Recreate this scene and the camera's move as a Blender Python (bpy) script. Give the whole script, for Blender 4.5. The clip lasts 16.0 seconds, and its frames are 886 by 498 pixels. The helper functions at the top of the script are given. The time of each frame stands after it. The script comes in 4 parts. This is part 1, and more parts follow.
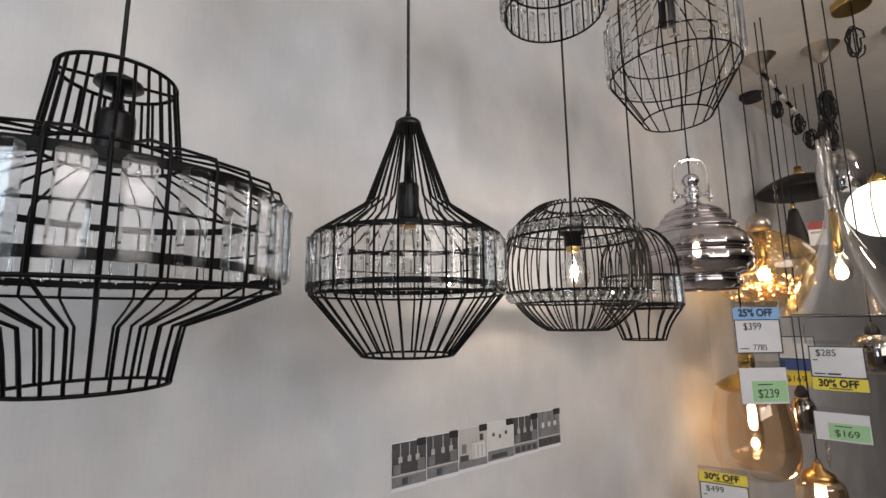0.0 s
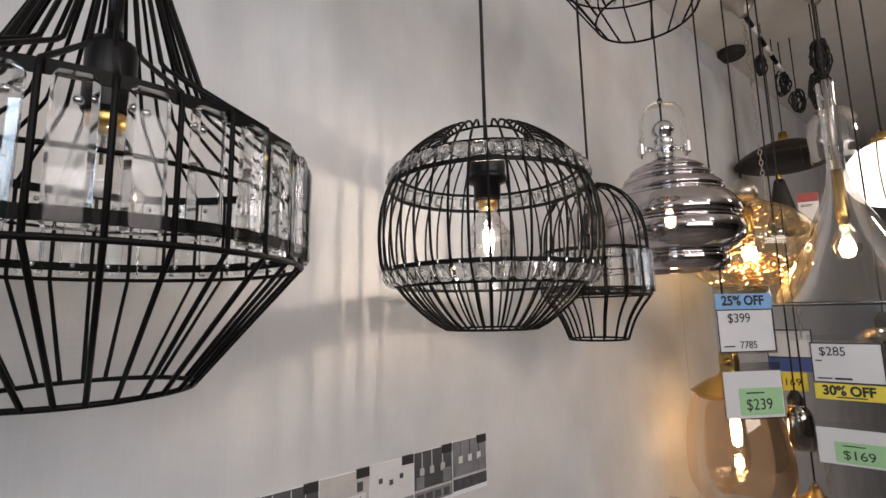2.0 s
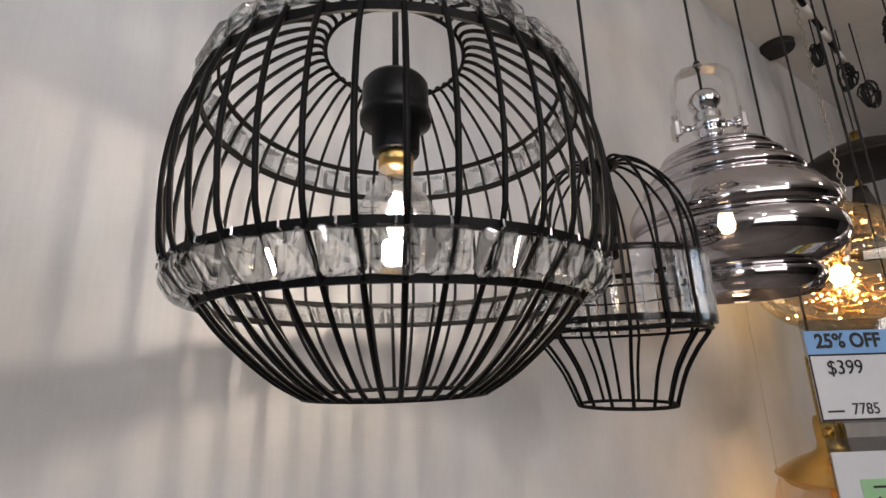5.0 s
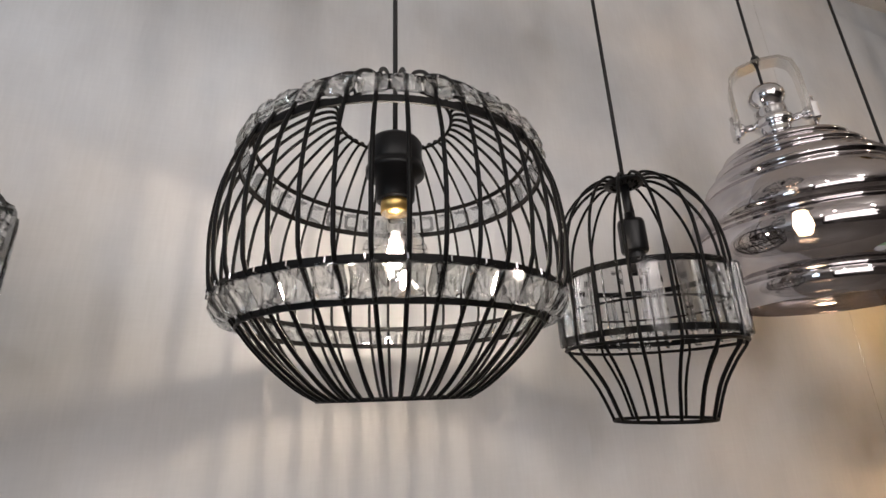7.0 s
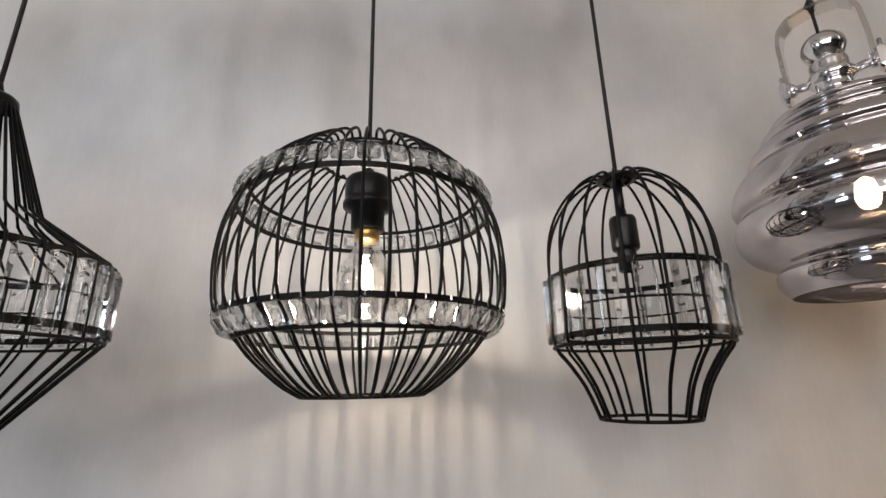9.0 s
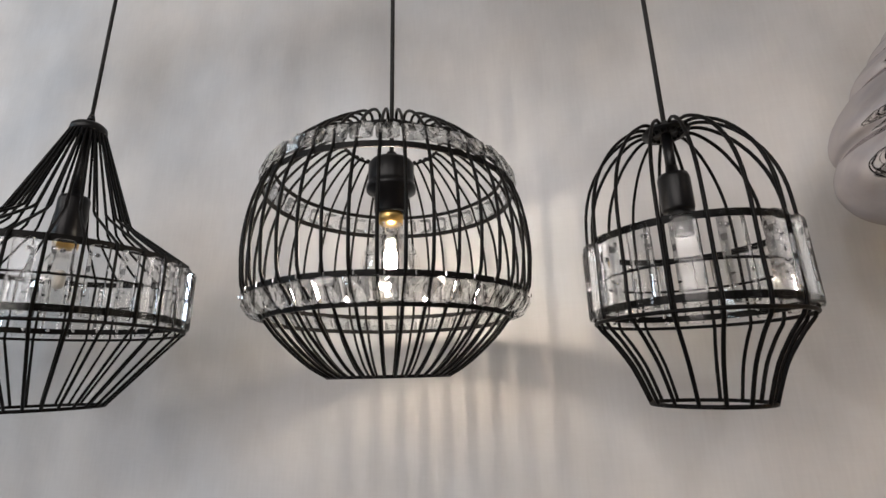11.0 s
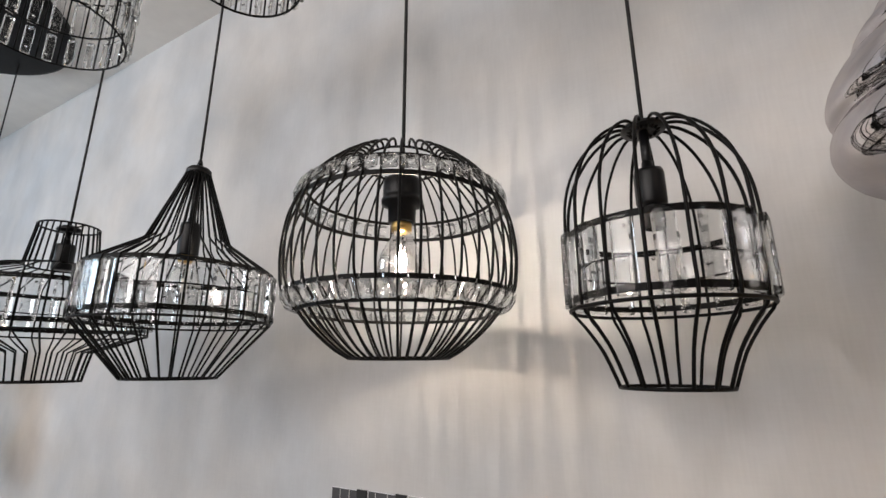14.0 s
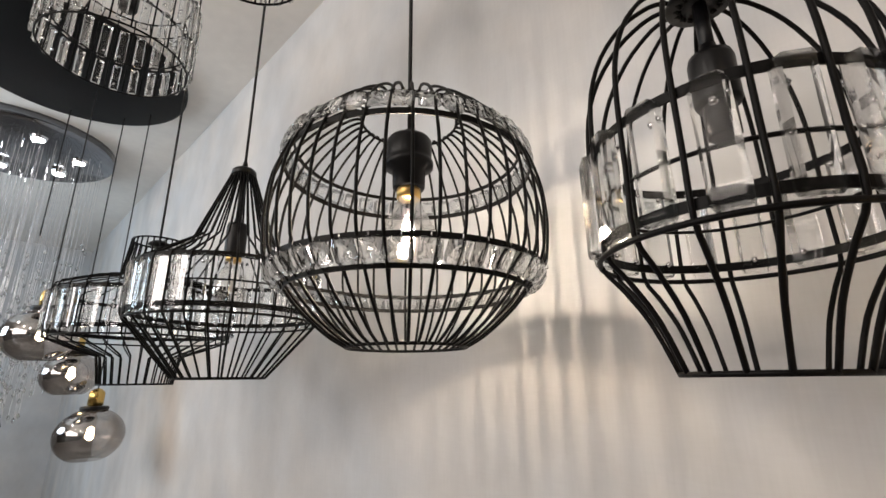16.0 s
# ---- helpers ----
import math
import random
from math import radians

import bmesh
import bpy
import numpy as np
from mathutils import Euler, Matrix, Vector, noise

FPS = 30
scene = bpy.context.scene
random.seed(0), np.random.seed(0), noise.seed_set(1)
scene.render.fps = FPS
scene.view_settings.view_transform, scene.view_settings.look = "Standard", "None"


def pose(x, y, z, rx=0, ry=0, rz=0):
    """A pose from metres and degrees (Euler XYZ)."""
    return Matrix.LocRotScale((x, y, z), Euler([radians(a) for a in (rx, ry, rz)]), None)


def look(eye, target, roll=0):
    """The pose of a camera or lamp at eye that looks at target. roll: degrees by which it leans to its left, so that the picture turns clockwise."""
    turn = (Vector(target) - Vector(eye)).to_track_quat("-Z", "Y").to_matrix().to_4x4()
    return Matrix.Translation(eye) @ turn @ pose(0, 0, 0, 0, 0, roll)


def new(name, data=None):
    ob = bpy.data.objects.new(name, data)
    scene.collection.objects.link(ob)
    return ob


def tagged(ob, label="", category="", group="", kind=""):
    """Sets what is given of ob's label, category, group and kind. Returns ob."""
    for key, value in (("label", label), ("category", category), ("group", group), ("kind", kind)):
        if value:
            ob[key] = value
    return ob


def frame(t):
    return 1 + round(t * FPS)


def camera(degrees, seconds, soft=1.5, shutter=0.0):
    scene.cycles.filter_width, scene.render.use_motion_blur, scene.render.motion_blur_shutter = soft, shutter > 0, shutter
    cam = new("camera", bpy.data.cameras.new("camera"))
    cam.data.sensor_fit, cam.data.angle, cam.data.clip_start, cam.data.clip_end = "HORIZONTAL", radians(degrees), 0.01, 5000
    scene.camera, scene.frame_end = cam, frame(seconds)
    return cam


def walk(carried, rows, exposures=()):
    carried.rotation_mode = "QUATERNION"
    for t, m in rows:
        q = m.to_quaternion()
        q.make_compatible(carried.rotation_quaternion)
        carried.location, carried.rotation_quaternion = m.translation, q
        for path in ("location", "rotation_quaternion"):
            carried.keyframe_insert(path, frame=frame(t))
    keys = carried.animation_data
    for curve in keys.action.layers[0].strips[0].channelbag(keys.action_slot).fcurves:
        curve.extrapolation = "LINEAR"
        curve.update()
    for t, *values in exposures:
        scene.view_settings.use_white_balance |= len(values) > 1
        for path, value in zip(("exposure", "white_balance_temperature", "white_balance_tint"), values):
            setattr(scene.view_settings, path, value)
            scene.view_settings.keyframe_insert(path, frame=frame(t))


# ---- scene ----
cam = camera(88.45, 16.0)
PATH = [
    (0, (-0.7853, -0.6243, 1.6312), (0.3594, 0.9866, 1.9386), -0.6),
    (0.5, (-0.688, -0.6187, 1.6205), (0.4464, 1.0018, 1.9161), -0.42),
    (1, (-0.6055, -0.5943, 1.6228), (0.5499, 1.015, 1.8972), -0.54),
    (1.5, (-0.5139, -0.5214, 1.6267), (0.6714, 1.0657, 1.903), -0.88),
    (2, (-0.4339, -0.4456, 1.6305), (0.7969, 1.1069, 1.9044), -1.19),
    (2.5, (-0.3706, -0.4013, 1.6311), (0.8925, 1.1254, 1.9028), -1.55),
    (3, (-0.3065, -0.3634, 1.634), (0.9483, 1.1666, 1.9247), -1.74),
    (3.5, (-0.2569, -0.3201, 1.6395), (0.987, 1.2152, 1.9486), -1.11),
    (4, (-0.2065, -0.2959, 1.6375), (0.9967, 1.2578, 2.0095), -1.47),
    (4.2, (-0.1938, -0.2828, 1.6374), (1.0035, 1.2711, 2.027), -1.28),
    (6.4, (-0.1021, -0.3357, 1.6014), (0.6461, 1.4044, 2.2436), -2.58),
    (7, (-0.0858, -0.3849, 1.6074), (0.5296, 1.4147, 2.2261), -1.93),
    (7.5, (-0.0717, -0.436, 1.6123), (0.4482, 1.4042, 2.198), -2.28),
    (8.1, (-0.0125, -0.4864, 1.616), (0.3131, 1.3986, 2.1998), -1.86),
    (10.4, (0.1632, -0.4651, 1.6183), (-0.2019, 1.4281, 2.1498), -1.29),
    (11, (0.1695, -0.4554, 1.6088), (-0.2846, 1.4194, 2.137), -1.31),
    (11.5, (0.1829, -0.4607, 1.6056), (-0.318, 1.3967, 2.1524), -1.31),
    (12, (0.2147, -0.4781, 1.5976), (-0.3674, 1.3537, 2.1507), -1.02),
    (12.5, (0.2549, -0.5076, 1.5913), (-0.4208, 1.2937, 2.1377), -0.66),
    (13, (0.2891, -0.5223, 1.601), (-0.483, 1.2554, 2.0949), -0.73),
    (13.5, (0.3157, -0.5278, 1.5948), (-0.5192, 1.2201, 2.0928), -0.21),
    (14, (0.3322, -0.4802, 1.5964), (-0.6135, 1.2083, 2.1009), -0.16),
    (14.5, (0.3471, -0.394, 1.6019), (-0.7369, 1.2107, 2.1019), -0.54),
    (15, (0.3533, -0.3439, 1.6041), (-0.8654, 1.1619, 2.1012), -0.79),
    (15.5, (0.3583, -0.3261, 1.5885), (-0.9401, 1.0941, 2.134), -0.12),
    (16, (0.3649, -0.3108, 1.575), (-0.9938, 1.0485, 2.1284), -0.53),
]
walk(cam, [(t, look(eye, target, roll)) for t, eye, target, roll in PATH],
     exposures=((0, 0.0, 6500, 12), (2, -0.03, 6470, 13), (3, -0.08, 6420, 13), (4, -0.15, 6350, 13), (6.5, -0.04, 6430, 12), (8, 0.02, 6450, 12),
                (10.5, -0.04, 6420, 11), (11.5, 0.08, 6420, 11), (14, 0.12, 6430, 11), (15, 0.12, 6600, 11), (16, 0.19, 6780, 11)))

# ---- light ----
world = bpy.data.worlds.new("world")
scene.world = world
world.use_nodes = True
world.node_tree.nodes["Background"].inputs[0].default_value = (0.75, 0.8, 0.9, 1)
world.node_tree.nodes["Background"].inputs[1].default_value = 0.1
scene.view_settings.exposure = 0.0


def area_lamp(name, x, y, z, sx, sy, watts, colour, rx=0, ry=0):
    data = bpy.data.lights.new(name, "AREA")
    data.shape, data.size, data.size_y, data.energy, data.color = "RECTANGLE", sx, sy, watts, colour
    ob = new(name, data)
    ob.matrix_world = pose(x, y, z, rx, ry, 0)
    return ob


CEIL = 2.70
WALL = 0.237
# added fills out of view, one warm, one cool, brightening wall and ceiling
area_lamp("unseen_wall_fill", -0.5, -2.3, 2.15, 2.0, 0.9, 23.5, (1.0, 0.93, 0.895), 101)
area_lamp("unseen_wall_fill", -2.6, -1.6, 2.0, 1.0, 0.6, 19, (0.68, 0.85, 1.0), 95)
# unseen panel assumed at the rear of the shop, for general light
area_lamp("unseen_shop_light", -0.8, -3.9, CEIL - 0.03, 3.0, 0.5, 28, (1.0, 0.93, 0.89))
# small lamps added out of view for crystal sparkle and upper wall light
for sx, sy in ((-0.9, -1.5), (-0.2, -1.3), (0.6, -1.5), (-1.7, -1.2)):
    area_lamp("added_small_fill", sx, sy, 2.55, 0.09, 0.09, 1.9, (1.0, 0.96, 0.92), 66)
# warm lamp, also added and unseen, lifts the right-hand wall
area_lamp("added_small_fill", 1.7, -1.1, 2.55, 0.09, 0.09, 1.9, (1.0, 0.84, 0.70), 72)


# ---- materials ----
def material(name):
    m = bpy.data.materials.new(name)
    m.use_nodes = True
    return m, m.node_tree, m.node_tree.nodes["Principled BSDF"]


def surface(name, colour, rough=0.5, metal=0.0, vary=0.08, scale=30.0, bump=0.05, spec=0.5, stretch=(1, 1, 1), fine=6.0):
    """A painted or plain surface, varied at two scales."""
    m, nt, b = material(name)
    n, l = nt.nodes, nt.links
    tc = n.new("ShaderNodeTexCoord")
    mp = n.new("ShaderNodeMapping")
    mp.inputs["Scale"].default_value = stretch
    l.new(tc.outputs["Object"], mp.inputs[0])
    a = n.new("ShaderNodeTexNoise")
    a.inputs["Scale"].default_value, a.inputs["Detail"].default_value = scale, 4
    c = n.new("ShaderNodeTexNoise")
    c.inputs["Scale"].default_value, c.inputs["Detail"].default_value = scale * fine, 3
    l.new(mp.outputs[0], a.inputs["Vector"])
    l.new(mp.outputs[0], c.inputs["Vector"])
    add = n.new("ShaderNodeMath")
    add.operation = "MULTIPLY_ADD"
    add.inputs[1].default_value = 0.5
    l.new(c.outputs[0], add.inputs[0])
    l.new(a.outputs[0], add.inputs[2])
    ramp = n.new("ShaderNodeMapRange")
    ramp.inputs[1].default_value, ramp.inputs[2].default_value = 0.45, 1.05
    ramp.inputs[3].default_value, ramp.inputs[4].default_value = 1 - vary, 1 + vary
    l.new(add.outputs[0], ramp.inputs[0])
    mix = n.new("ShaderNodeVectorMath")
    mix.operation = "SCALE"
    mix.inputs[0].default_value = colour
    l.new(ramp.outputs[0], mix.inputs["Scale"])
    l.new(mix.outputs[0], b.inputs["Base Color"])
    b.inputs["Roughness"].default_value, b.inputs["Metallic"].default_value = rough, metal
    b.inputs["Specular IOR Level"].default_value = spec
    if bump:
        bp = n.new("ShaderNodeBump")
        bp.inputs["Strength"].default_value, bp.inputs["Distance"].default_value = bump, 0.002
        l.new(add.outputs[0], bp.inputs["Height"])
        l.new(bp.outputs[0], b.inputs["Normal"])
    return m


def glowing(name, colour, strength):
    m, nt, b = material(name)
    b.inputs["Base Color"].default_value = (*colour, 1)
    b.inputs["Emission Color"].default_value = (*colour, 1)
    b.inputs["Emission Strength"].default_value = strength
    return m


def thin_glass(name, tint, gloss, mirror=(1, 1, 1), rough=0.02, ripple=0.0, rise=0.55):
    """A blown glass wall: clear or coated, its gloss rising at grazing angles."""
    m, nt, b = material(name)
    n, l = nt.nodes, nt.links
    n.remove(b)
    out = n["Material Output"]
    t = n.new("ShaderNodeBsdfTransparent")
    t.inputs[0].default_value = (*tint, 1)
    g = n.new("ShaderNodeBsdfGlossy")
    g.inputs["Color"].default_value, g.inputs["Roughness"].default_value = (*mirror, 1), rough
    fr = n.new("ShaderNodeLayerWeight")
    fr.inputs["Blend"].default_value = 0.35
    mr = n.new("ShaderNodeMapRange")
    mr.inputs[3].default_value, mr.inputs[4].default_value = gloss, min(1.0, gloss + rise)
    l.new(fr.outputs["Fresnel"], mr.inputs[0])
    mix = n.new("ShaderNodeMixShader")
    l.new(mr.outputs[0], mix.inputs[0])
    l.new(t.outputs[0], mix.inputs[1])
    l.new(g.outputs[0], mix.inputs[2])
    if ripple:
        no = n.new("ShaderNodeTexNoise")
        no.inputs["Scale"].default_value = 22
        tc = n.new("ShaderNodeTexCoord")
        l.new(tc.outputs["Object"], no.inputs["Vector"])
        bp = n.new("ShaderNodeBump")
        bp.inputs["Strength"].default_value, bp.inputs["Distance"].default_value = ripple, 0.004
        l.new(no.outputs[0], bp.inputs["Height"])
        l.new(bp.outputs[0], g.inputs["Normal"])
    l.new(mix.outputs[0], out.inputs[0])
    return m


def crystal_glass(name, through_share):
    """Cut lead crystal; part of the light goes straight through."""
    m, nt, b = material(name)
    n, l = nt.nodes, nt.links
    n.remove(b)
    g = n.new("ShaderNodeBsdfGlass")
    g.inputs["IOR"].default_value, g.inputs["Roughness"].default_value = 1.55, 0.0
    g.inputs["Color"].default_value = (0.98, 0.985, 0.985, 1)
    t = n.new("ShaderNodeBsdfTransparent")
    t.inputs[0].default_value = (0.95, 0.96, 0.96, 1)
    mix = n.new("ShaderNodeMixShader")
    mix.inputs[0].default_value = through_share
    l.new(g.outputs[0], mix.inputs[1])
    l.new(t.outputs[0], mix.inputs[2])
    l.new(mix.outputs[0], n["Material Output"].inputs[0])
    return m


def wall_paper(name):
    """Light grey wall covering: a fine upright weave with large cloudy patches, and cool and warm light painted in."""
    m, nt, b = material(name)
    n, l = nt.nodes, nt.links
    tc = n.new("ShaderNodeTexCoord")

    def noise_at(scale, stretch, detail):
        mp = n.new("ShaderNodeMapping")
        mp.inputs["Scale"].default_value = stretch
        l.new(tc.outputs["Object"], mp.inputs[0])
        t = n.new("ShaderNodeTexNoise")
        t.inputs["Scale"].default_value, t.inputs["Detail"].default_value = scale, detail
        l.new(mp.outputs[0], t.inputs["Vector"])
        return t.outputs[0]

    cloud = noise_at(6.0, (1, 1, 0.7), 6)
    weave = noise_at(60, (4, 4, 0.35), 3)
    cross = noise_at(60, (0.5, 0.5, 5), 2)
    s1 = n.new("ShaderNodeMath"); s1.operation = "MULTIPLY_ADD"; s1.inputs[1].default_value = 0.55
    s2 = n.new("ShaderNodeMath"); s2.operation = "MULTIPLY_ADD"; s2.inputs[1].default_value = 0.10
    l.new(cloud, s1.inputs[0]); s1.inputs[2].default_value = 0.61
    l.new(weave, s2.inputs[0]); l.new(s1.outputs[0], s2.inputs[2])
    s3 = n.new("ShaderNodeMath"); s3.operation = "MULTIPLY_ADD"; s3.inputs[1].default_value = 0.06
    l.new(cross, s3.inputs[0]); l.new(s2.outputs[0], s3.inputs[2])
    # cool and warm tints put mixed light into the wall colour
    light_tint = n.new("ShaderNodeMix"); light_tint.data_type = "RGBA"
    light_tint.inputs[6].default_value, light_tint.inputs[7].default_value = (0.490, 0.540, 0.595, 1), (0.675, 0.620, 0.565, 1)
    l.new(noise_at(3.6, (1, 1, 1), 4), light_tint.inputs[0])
    c = n.new("ShaderNodeVectorMath"); c.operation = "SCALE"
    l.new(light_tint.outputs[2], c.inputs[0])
    l.new(s3.outputs[0], c.inputs["Scale"])
    l.new(c.outputs[0], b.inputs["Base Color"])
    b.inputs["Roughness"].default_value = 0.75
    b.inputs["Specular IOR Level"].default_value = 0.25
    bp = n.new("ShaderNodeBump"); bp.inputs["Strength"].default_value = 0.12; bp.inputs["Distance"].default_value = 0.001
    l.new(weave, bp.inputs["Height"]); l.new(bp.outputs[0], b.inputs["Normal"])
    return m


M_WALL = wall_paper("wall_covering")
M_CEIL = surface("ceiling_paint", (0.80, 0.77, 0.73), 0.8, vary=0.08, scale=4, bump=0.04)
# for the unseen south wall: gives glass and chrome something dark to reflect
M_DARK_BACKING = surface("dark_reflection_backing", (0.10, 0.095, 0.09), 0.6, vary=0.1, scale=3)
M_FLOOR = surface("floor_tile", (0.28, 0.26, 0.24), 0.35, vary=0.12, scale=3)
M_BLACK = surface("black_powder_coat", (0.003, 0.0027, 0.0027), 0.5, vary=0.25, scale=60, bump=0.08, spec=0.14)
M_SOCKET = surface("black_bakelite", (0.004, 0.004, 0.0048), 0.35, vary=0.2, scale=40, bump=0.03, spec=0.3)
M_CORD = surface("black_cord", (0.006, 0.0055, 0.0055), 0.7, vary=0.3, scale=300, bump=0.2)
M_CHROME = surface("chrome", (0.78, 0.78, 0.80), 0.08, 1.0, vary=0.04, bump=0.0)
M_NICKEL = surface("brushed_nickel", (0.50, 0.45, 0.39), 0.3, 1.0, vary=0.1, scale=40, stretch=(1, 1, 8))
M_BRASS = surface("brass", (0.62, 0.42, 0.14), 0.25, 1.0, vary=0.12, scale=30)
M_GOLD = surface("bulb_cap_brass", (0.75, 0.50, 0.18), 0.3, 1.0, vary=0.1)
M_CRYSTAL = crystal_glass("cut_crystal", 0.22)
M_GEM = crystal_glass("cut_stone", 0.36)
M_TABLE = thin_glass("crystal_table", (0.955, 0.96, 0.96), 0.012, rough=0.0, rise=0.30)
M_BULB = thin_glass("bulb_glass", (0.99, 0.98, 0.96), 0.04)
M_CLEAR = thin_glass("clear_glass", (0.96, 0.96, 0.95), 0.07, rough=0.01)
M_SMOKE = thin_glass("smoked_glass", (0.55, 0.52, 0.50), 0.35, (0.85, 0.83, 0.82), 0.03, ripple=0.05)
M_CLEAR_GREY = thin_glass("grey_tinted_glass", (0.80, 0.78, 0.75), 0.10, rough=0.02, ripple=0.05)
M_MIRROR = thin_glass("chromed_glass", (0.34, 0.31, 0.31), 0.62, (0.62, 0.59, 0.60), 0.06, ripple=0.22)
M_AMBER = thin_glass("amber_glass", (0.95, 0.80, 0.64), 0.10, (1.0, 0.9, 0.75), 0.02, ripple=0.03)
M_BROWN = thin_glass("brown_glass", (0.16, 0.09, 0.05), 0.25, (0.9, 0.85, 0.8), 0.05)
M_PALE = thin_glass("pale_amber_glass", (0.98, 0.88, 0.70), 0.08, (1.0, 0.95, 0.85), 0.02)
M_GLOW = glowing("filament_glow", (1.0, 0.86, 0.70), 720)
M_GLOW_WARM = glowing("warm_filament_glow", (1.0, 0.77, 0.48), 46)
M_SPARK = glowing("fairy_light_glow", (1.0, 0.62, 0.22), 40)
M_MILK = glowing("milk_glass_glow", (1.0, 0.95, 0.86), 2.2)
M_SPOT = glowing("spot_glow", (0.9, 0.95, 1.0), 25)
M_COPPER = surface("copper_wire", (0.70, 0.42, 0.16), 0.3, 1.0, vary=0.1)
M_DARK = surface("dark_bronze_shade", (0.012, 0.009, 0.008), 0.5, 0.0, vary=0.3, scale=20)
M_CARD = surface("white_card", (0.70, 0.71, 0.73), 0.5, vary=0.03, scale=20, bump=0.01)
M_INK = surface("black_ink", (0.02, 0.02, 0.02), 0.6, vary=0.2)
M_BLUE = surface("blue_card", (0.22, 0.42, 0.72), 0.5, vary=0.06)
M_NAVY = surface("navy_card", (0.06, 0.10, 0.30), 0.5, vary=0.06)
M_YELLOW = surface("yellow_card", (0.78, 0.66, 0.08), 0.5, vary=0.06)
M_RED = surface("red_card", (0.30, 0.05, 0.045), 0.5, vary=0.06)
M_GREEN = surface("green_card", (0.36, 0.62, 0.34), 0.5, vary=0.06)
M_STRAP = thin_glass("smoky_acrylic", (0.72, 0.70, 0.67), 0.14, rough=0.05)
M_PLATE = surface("dark_mirror_plate", (0.22, 0.23, 0.25), 0.15, 1.0, vary=0.1, scale=6)
M_SLEEVE = thin_glass("plastic_sleeve", (0.93, 0.93, 0.93), 0.06, rough=0.08)
M_WHITE = surface("white_plastic", (0.75, 0.73, 0.70), 0.5, vary=0.05)
M_PH_DARK = surface("photo_dark_grey", (0.075, 0.075, 0.08), 0.35, vary=0.3, scale=30)
M_PH_MID = surface("photo_mid_grey", (0.20, 0.20, 0.21), 0.35, vary=0.25, scale=30)
M_PH_LIGHT = surface("photo_light_grey", (0.46, 0.44, 0.42), 0.35, vary=0.15, scale=30)
M_PH_PALE = surface("photo_pale", (0.62, 0.61, 0.60), 0.35, vary=0.08, scale=30)


# ---- shapes: each is a pair of vertices and faces ----
def g_join(*shapes):
    v, f = [], []
    for sv, sf in shapes:
        k = len(v)
        v += list(sv)
        f += [tuple(i + k for i in q) for q in sf]
    return v, f


def g_move(shape, m):
    return [tuple(m @ Vector(p)) for p in shape[0]], shape[1]


def g_lathe(profile, seg=32, closed=False):
    """Spins (radius, height) pairs about z; ends of no radius close to a point."""
    v, f, rows = [], [], []
    for r, z in profile:
        if r < 1e-6:
            rows.append([len(v)])
            v.append((0, 0, z))
        else:
            rows.append(list(range(len(v), len(v) + seg)))
            v += [(r * math.cos(2 * math.pi * i / seg), r * math.sin(2 * math.pi * i / seg), z) for i in range(seg)]
    pairs = list(zip(rows, rows[1:])) + ([(rows[-1], rows[0])] if closed else [])
    for a, b in pairs:
        for i in range(seg):
            j = (i + 1) % seg
            if len(a) == 1 and len(b) > 1:
                f.append((a[0], b[j], b[i]))
            elif len(b) == 1 and len(a) > 1:
                f.append((a[i], a[j], b[0]))
            elif len(a) > 1:
                f.append((a[i], a[j], b[j], b[i]))
    return v, f


def g_tube(points, radius, sides=6, closed=False):
    """A round wire along the points."""
    pts = [Vector(p) for p in points]
    n = len(pts)
    v, f = [], []
    side = None
    for i, p in enumerate(pts):
        a = pts[i - 1] if i or closed else p
        b = pts[(i + 1) % n] if i < n - 1 or closed else p
        d = (b - a).normalized()
        if side is None:
            side = d.cross(Vector((0, 0, 1)))
            if side.length < 0.1:
                side = d.cross(Vector((1, 0, 0)))
        side = (side - d * side.dot(d)).normalized()
        up = d.cross(side)
        for k in range(sides):
            w = 2 * math.pi * k / sides
            v.append(tuple(p + radius * (math.cos(w) * side + math.sin(w) * up)))
    for i in range(n if closed else n - 1):
        for k in range(sides):
            a, b, j = i * sides, ((i + 1) % n) * sides, (k + 1) % sides
            f.append((a + k, a + j, b + j, b + k))
    if not closed:
        f.append(tuple(reversed(range(sides))))
        f.append(tuple(range((n - 1) * sides, n * sides)))
    return v, f


def g_ring(r, z, wire, seg=64):
    """A wire bent into a circle."""
    return g_lathe([(r + wire * math.cos(a), z + wire * math.sin(a)) for a in [i * math.pi / 3 for i in range(6)]], seg, True)


def g_strip(r, z0, z1, thick=0.0015, seg=64):
    """A flat metal band on edge."""
    return g_lathe([(r, z0), (r, z1), (r - thick, z1), (r - thick, z0)], seg, True)


def g_loft(sections):
    """Joins closed outlines of equal length and caps the ends."""
    n = len(sections[0])
    v = [p for s in sections for p in s]
    f = [tuple(reversed(range(n))), tuple(range((len(sections) - 1) * n, len(sections) * n))]
    for i in range(len(sections) - 1):
        for k in range(n):
            a, j = i * n, (k + 1) % n
            f.append((a + k, a + j, a + n + j, a + n + k))
    return v, f


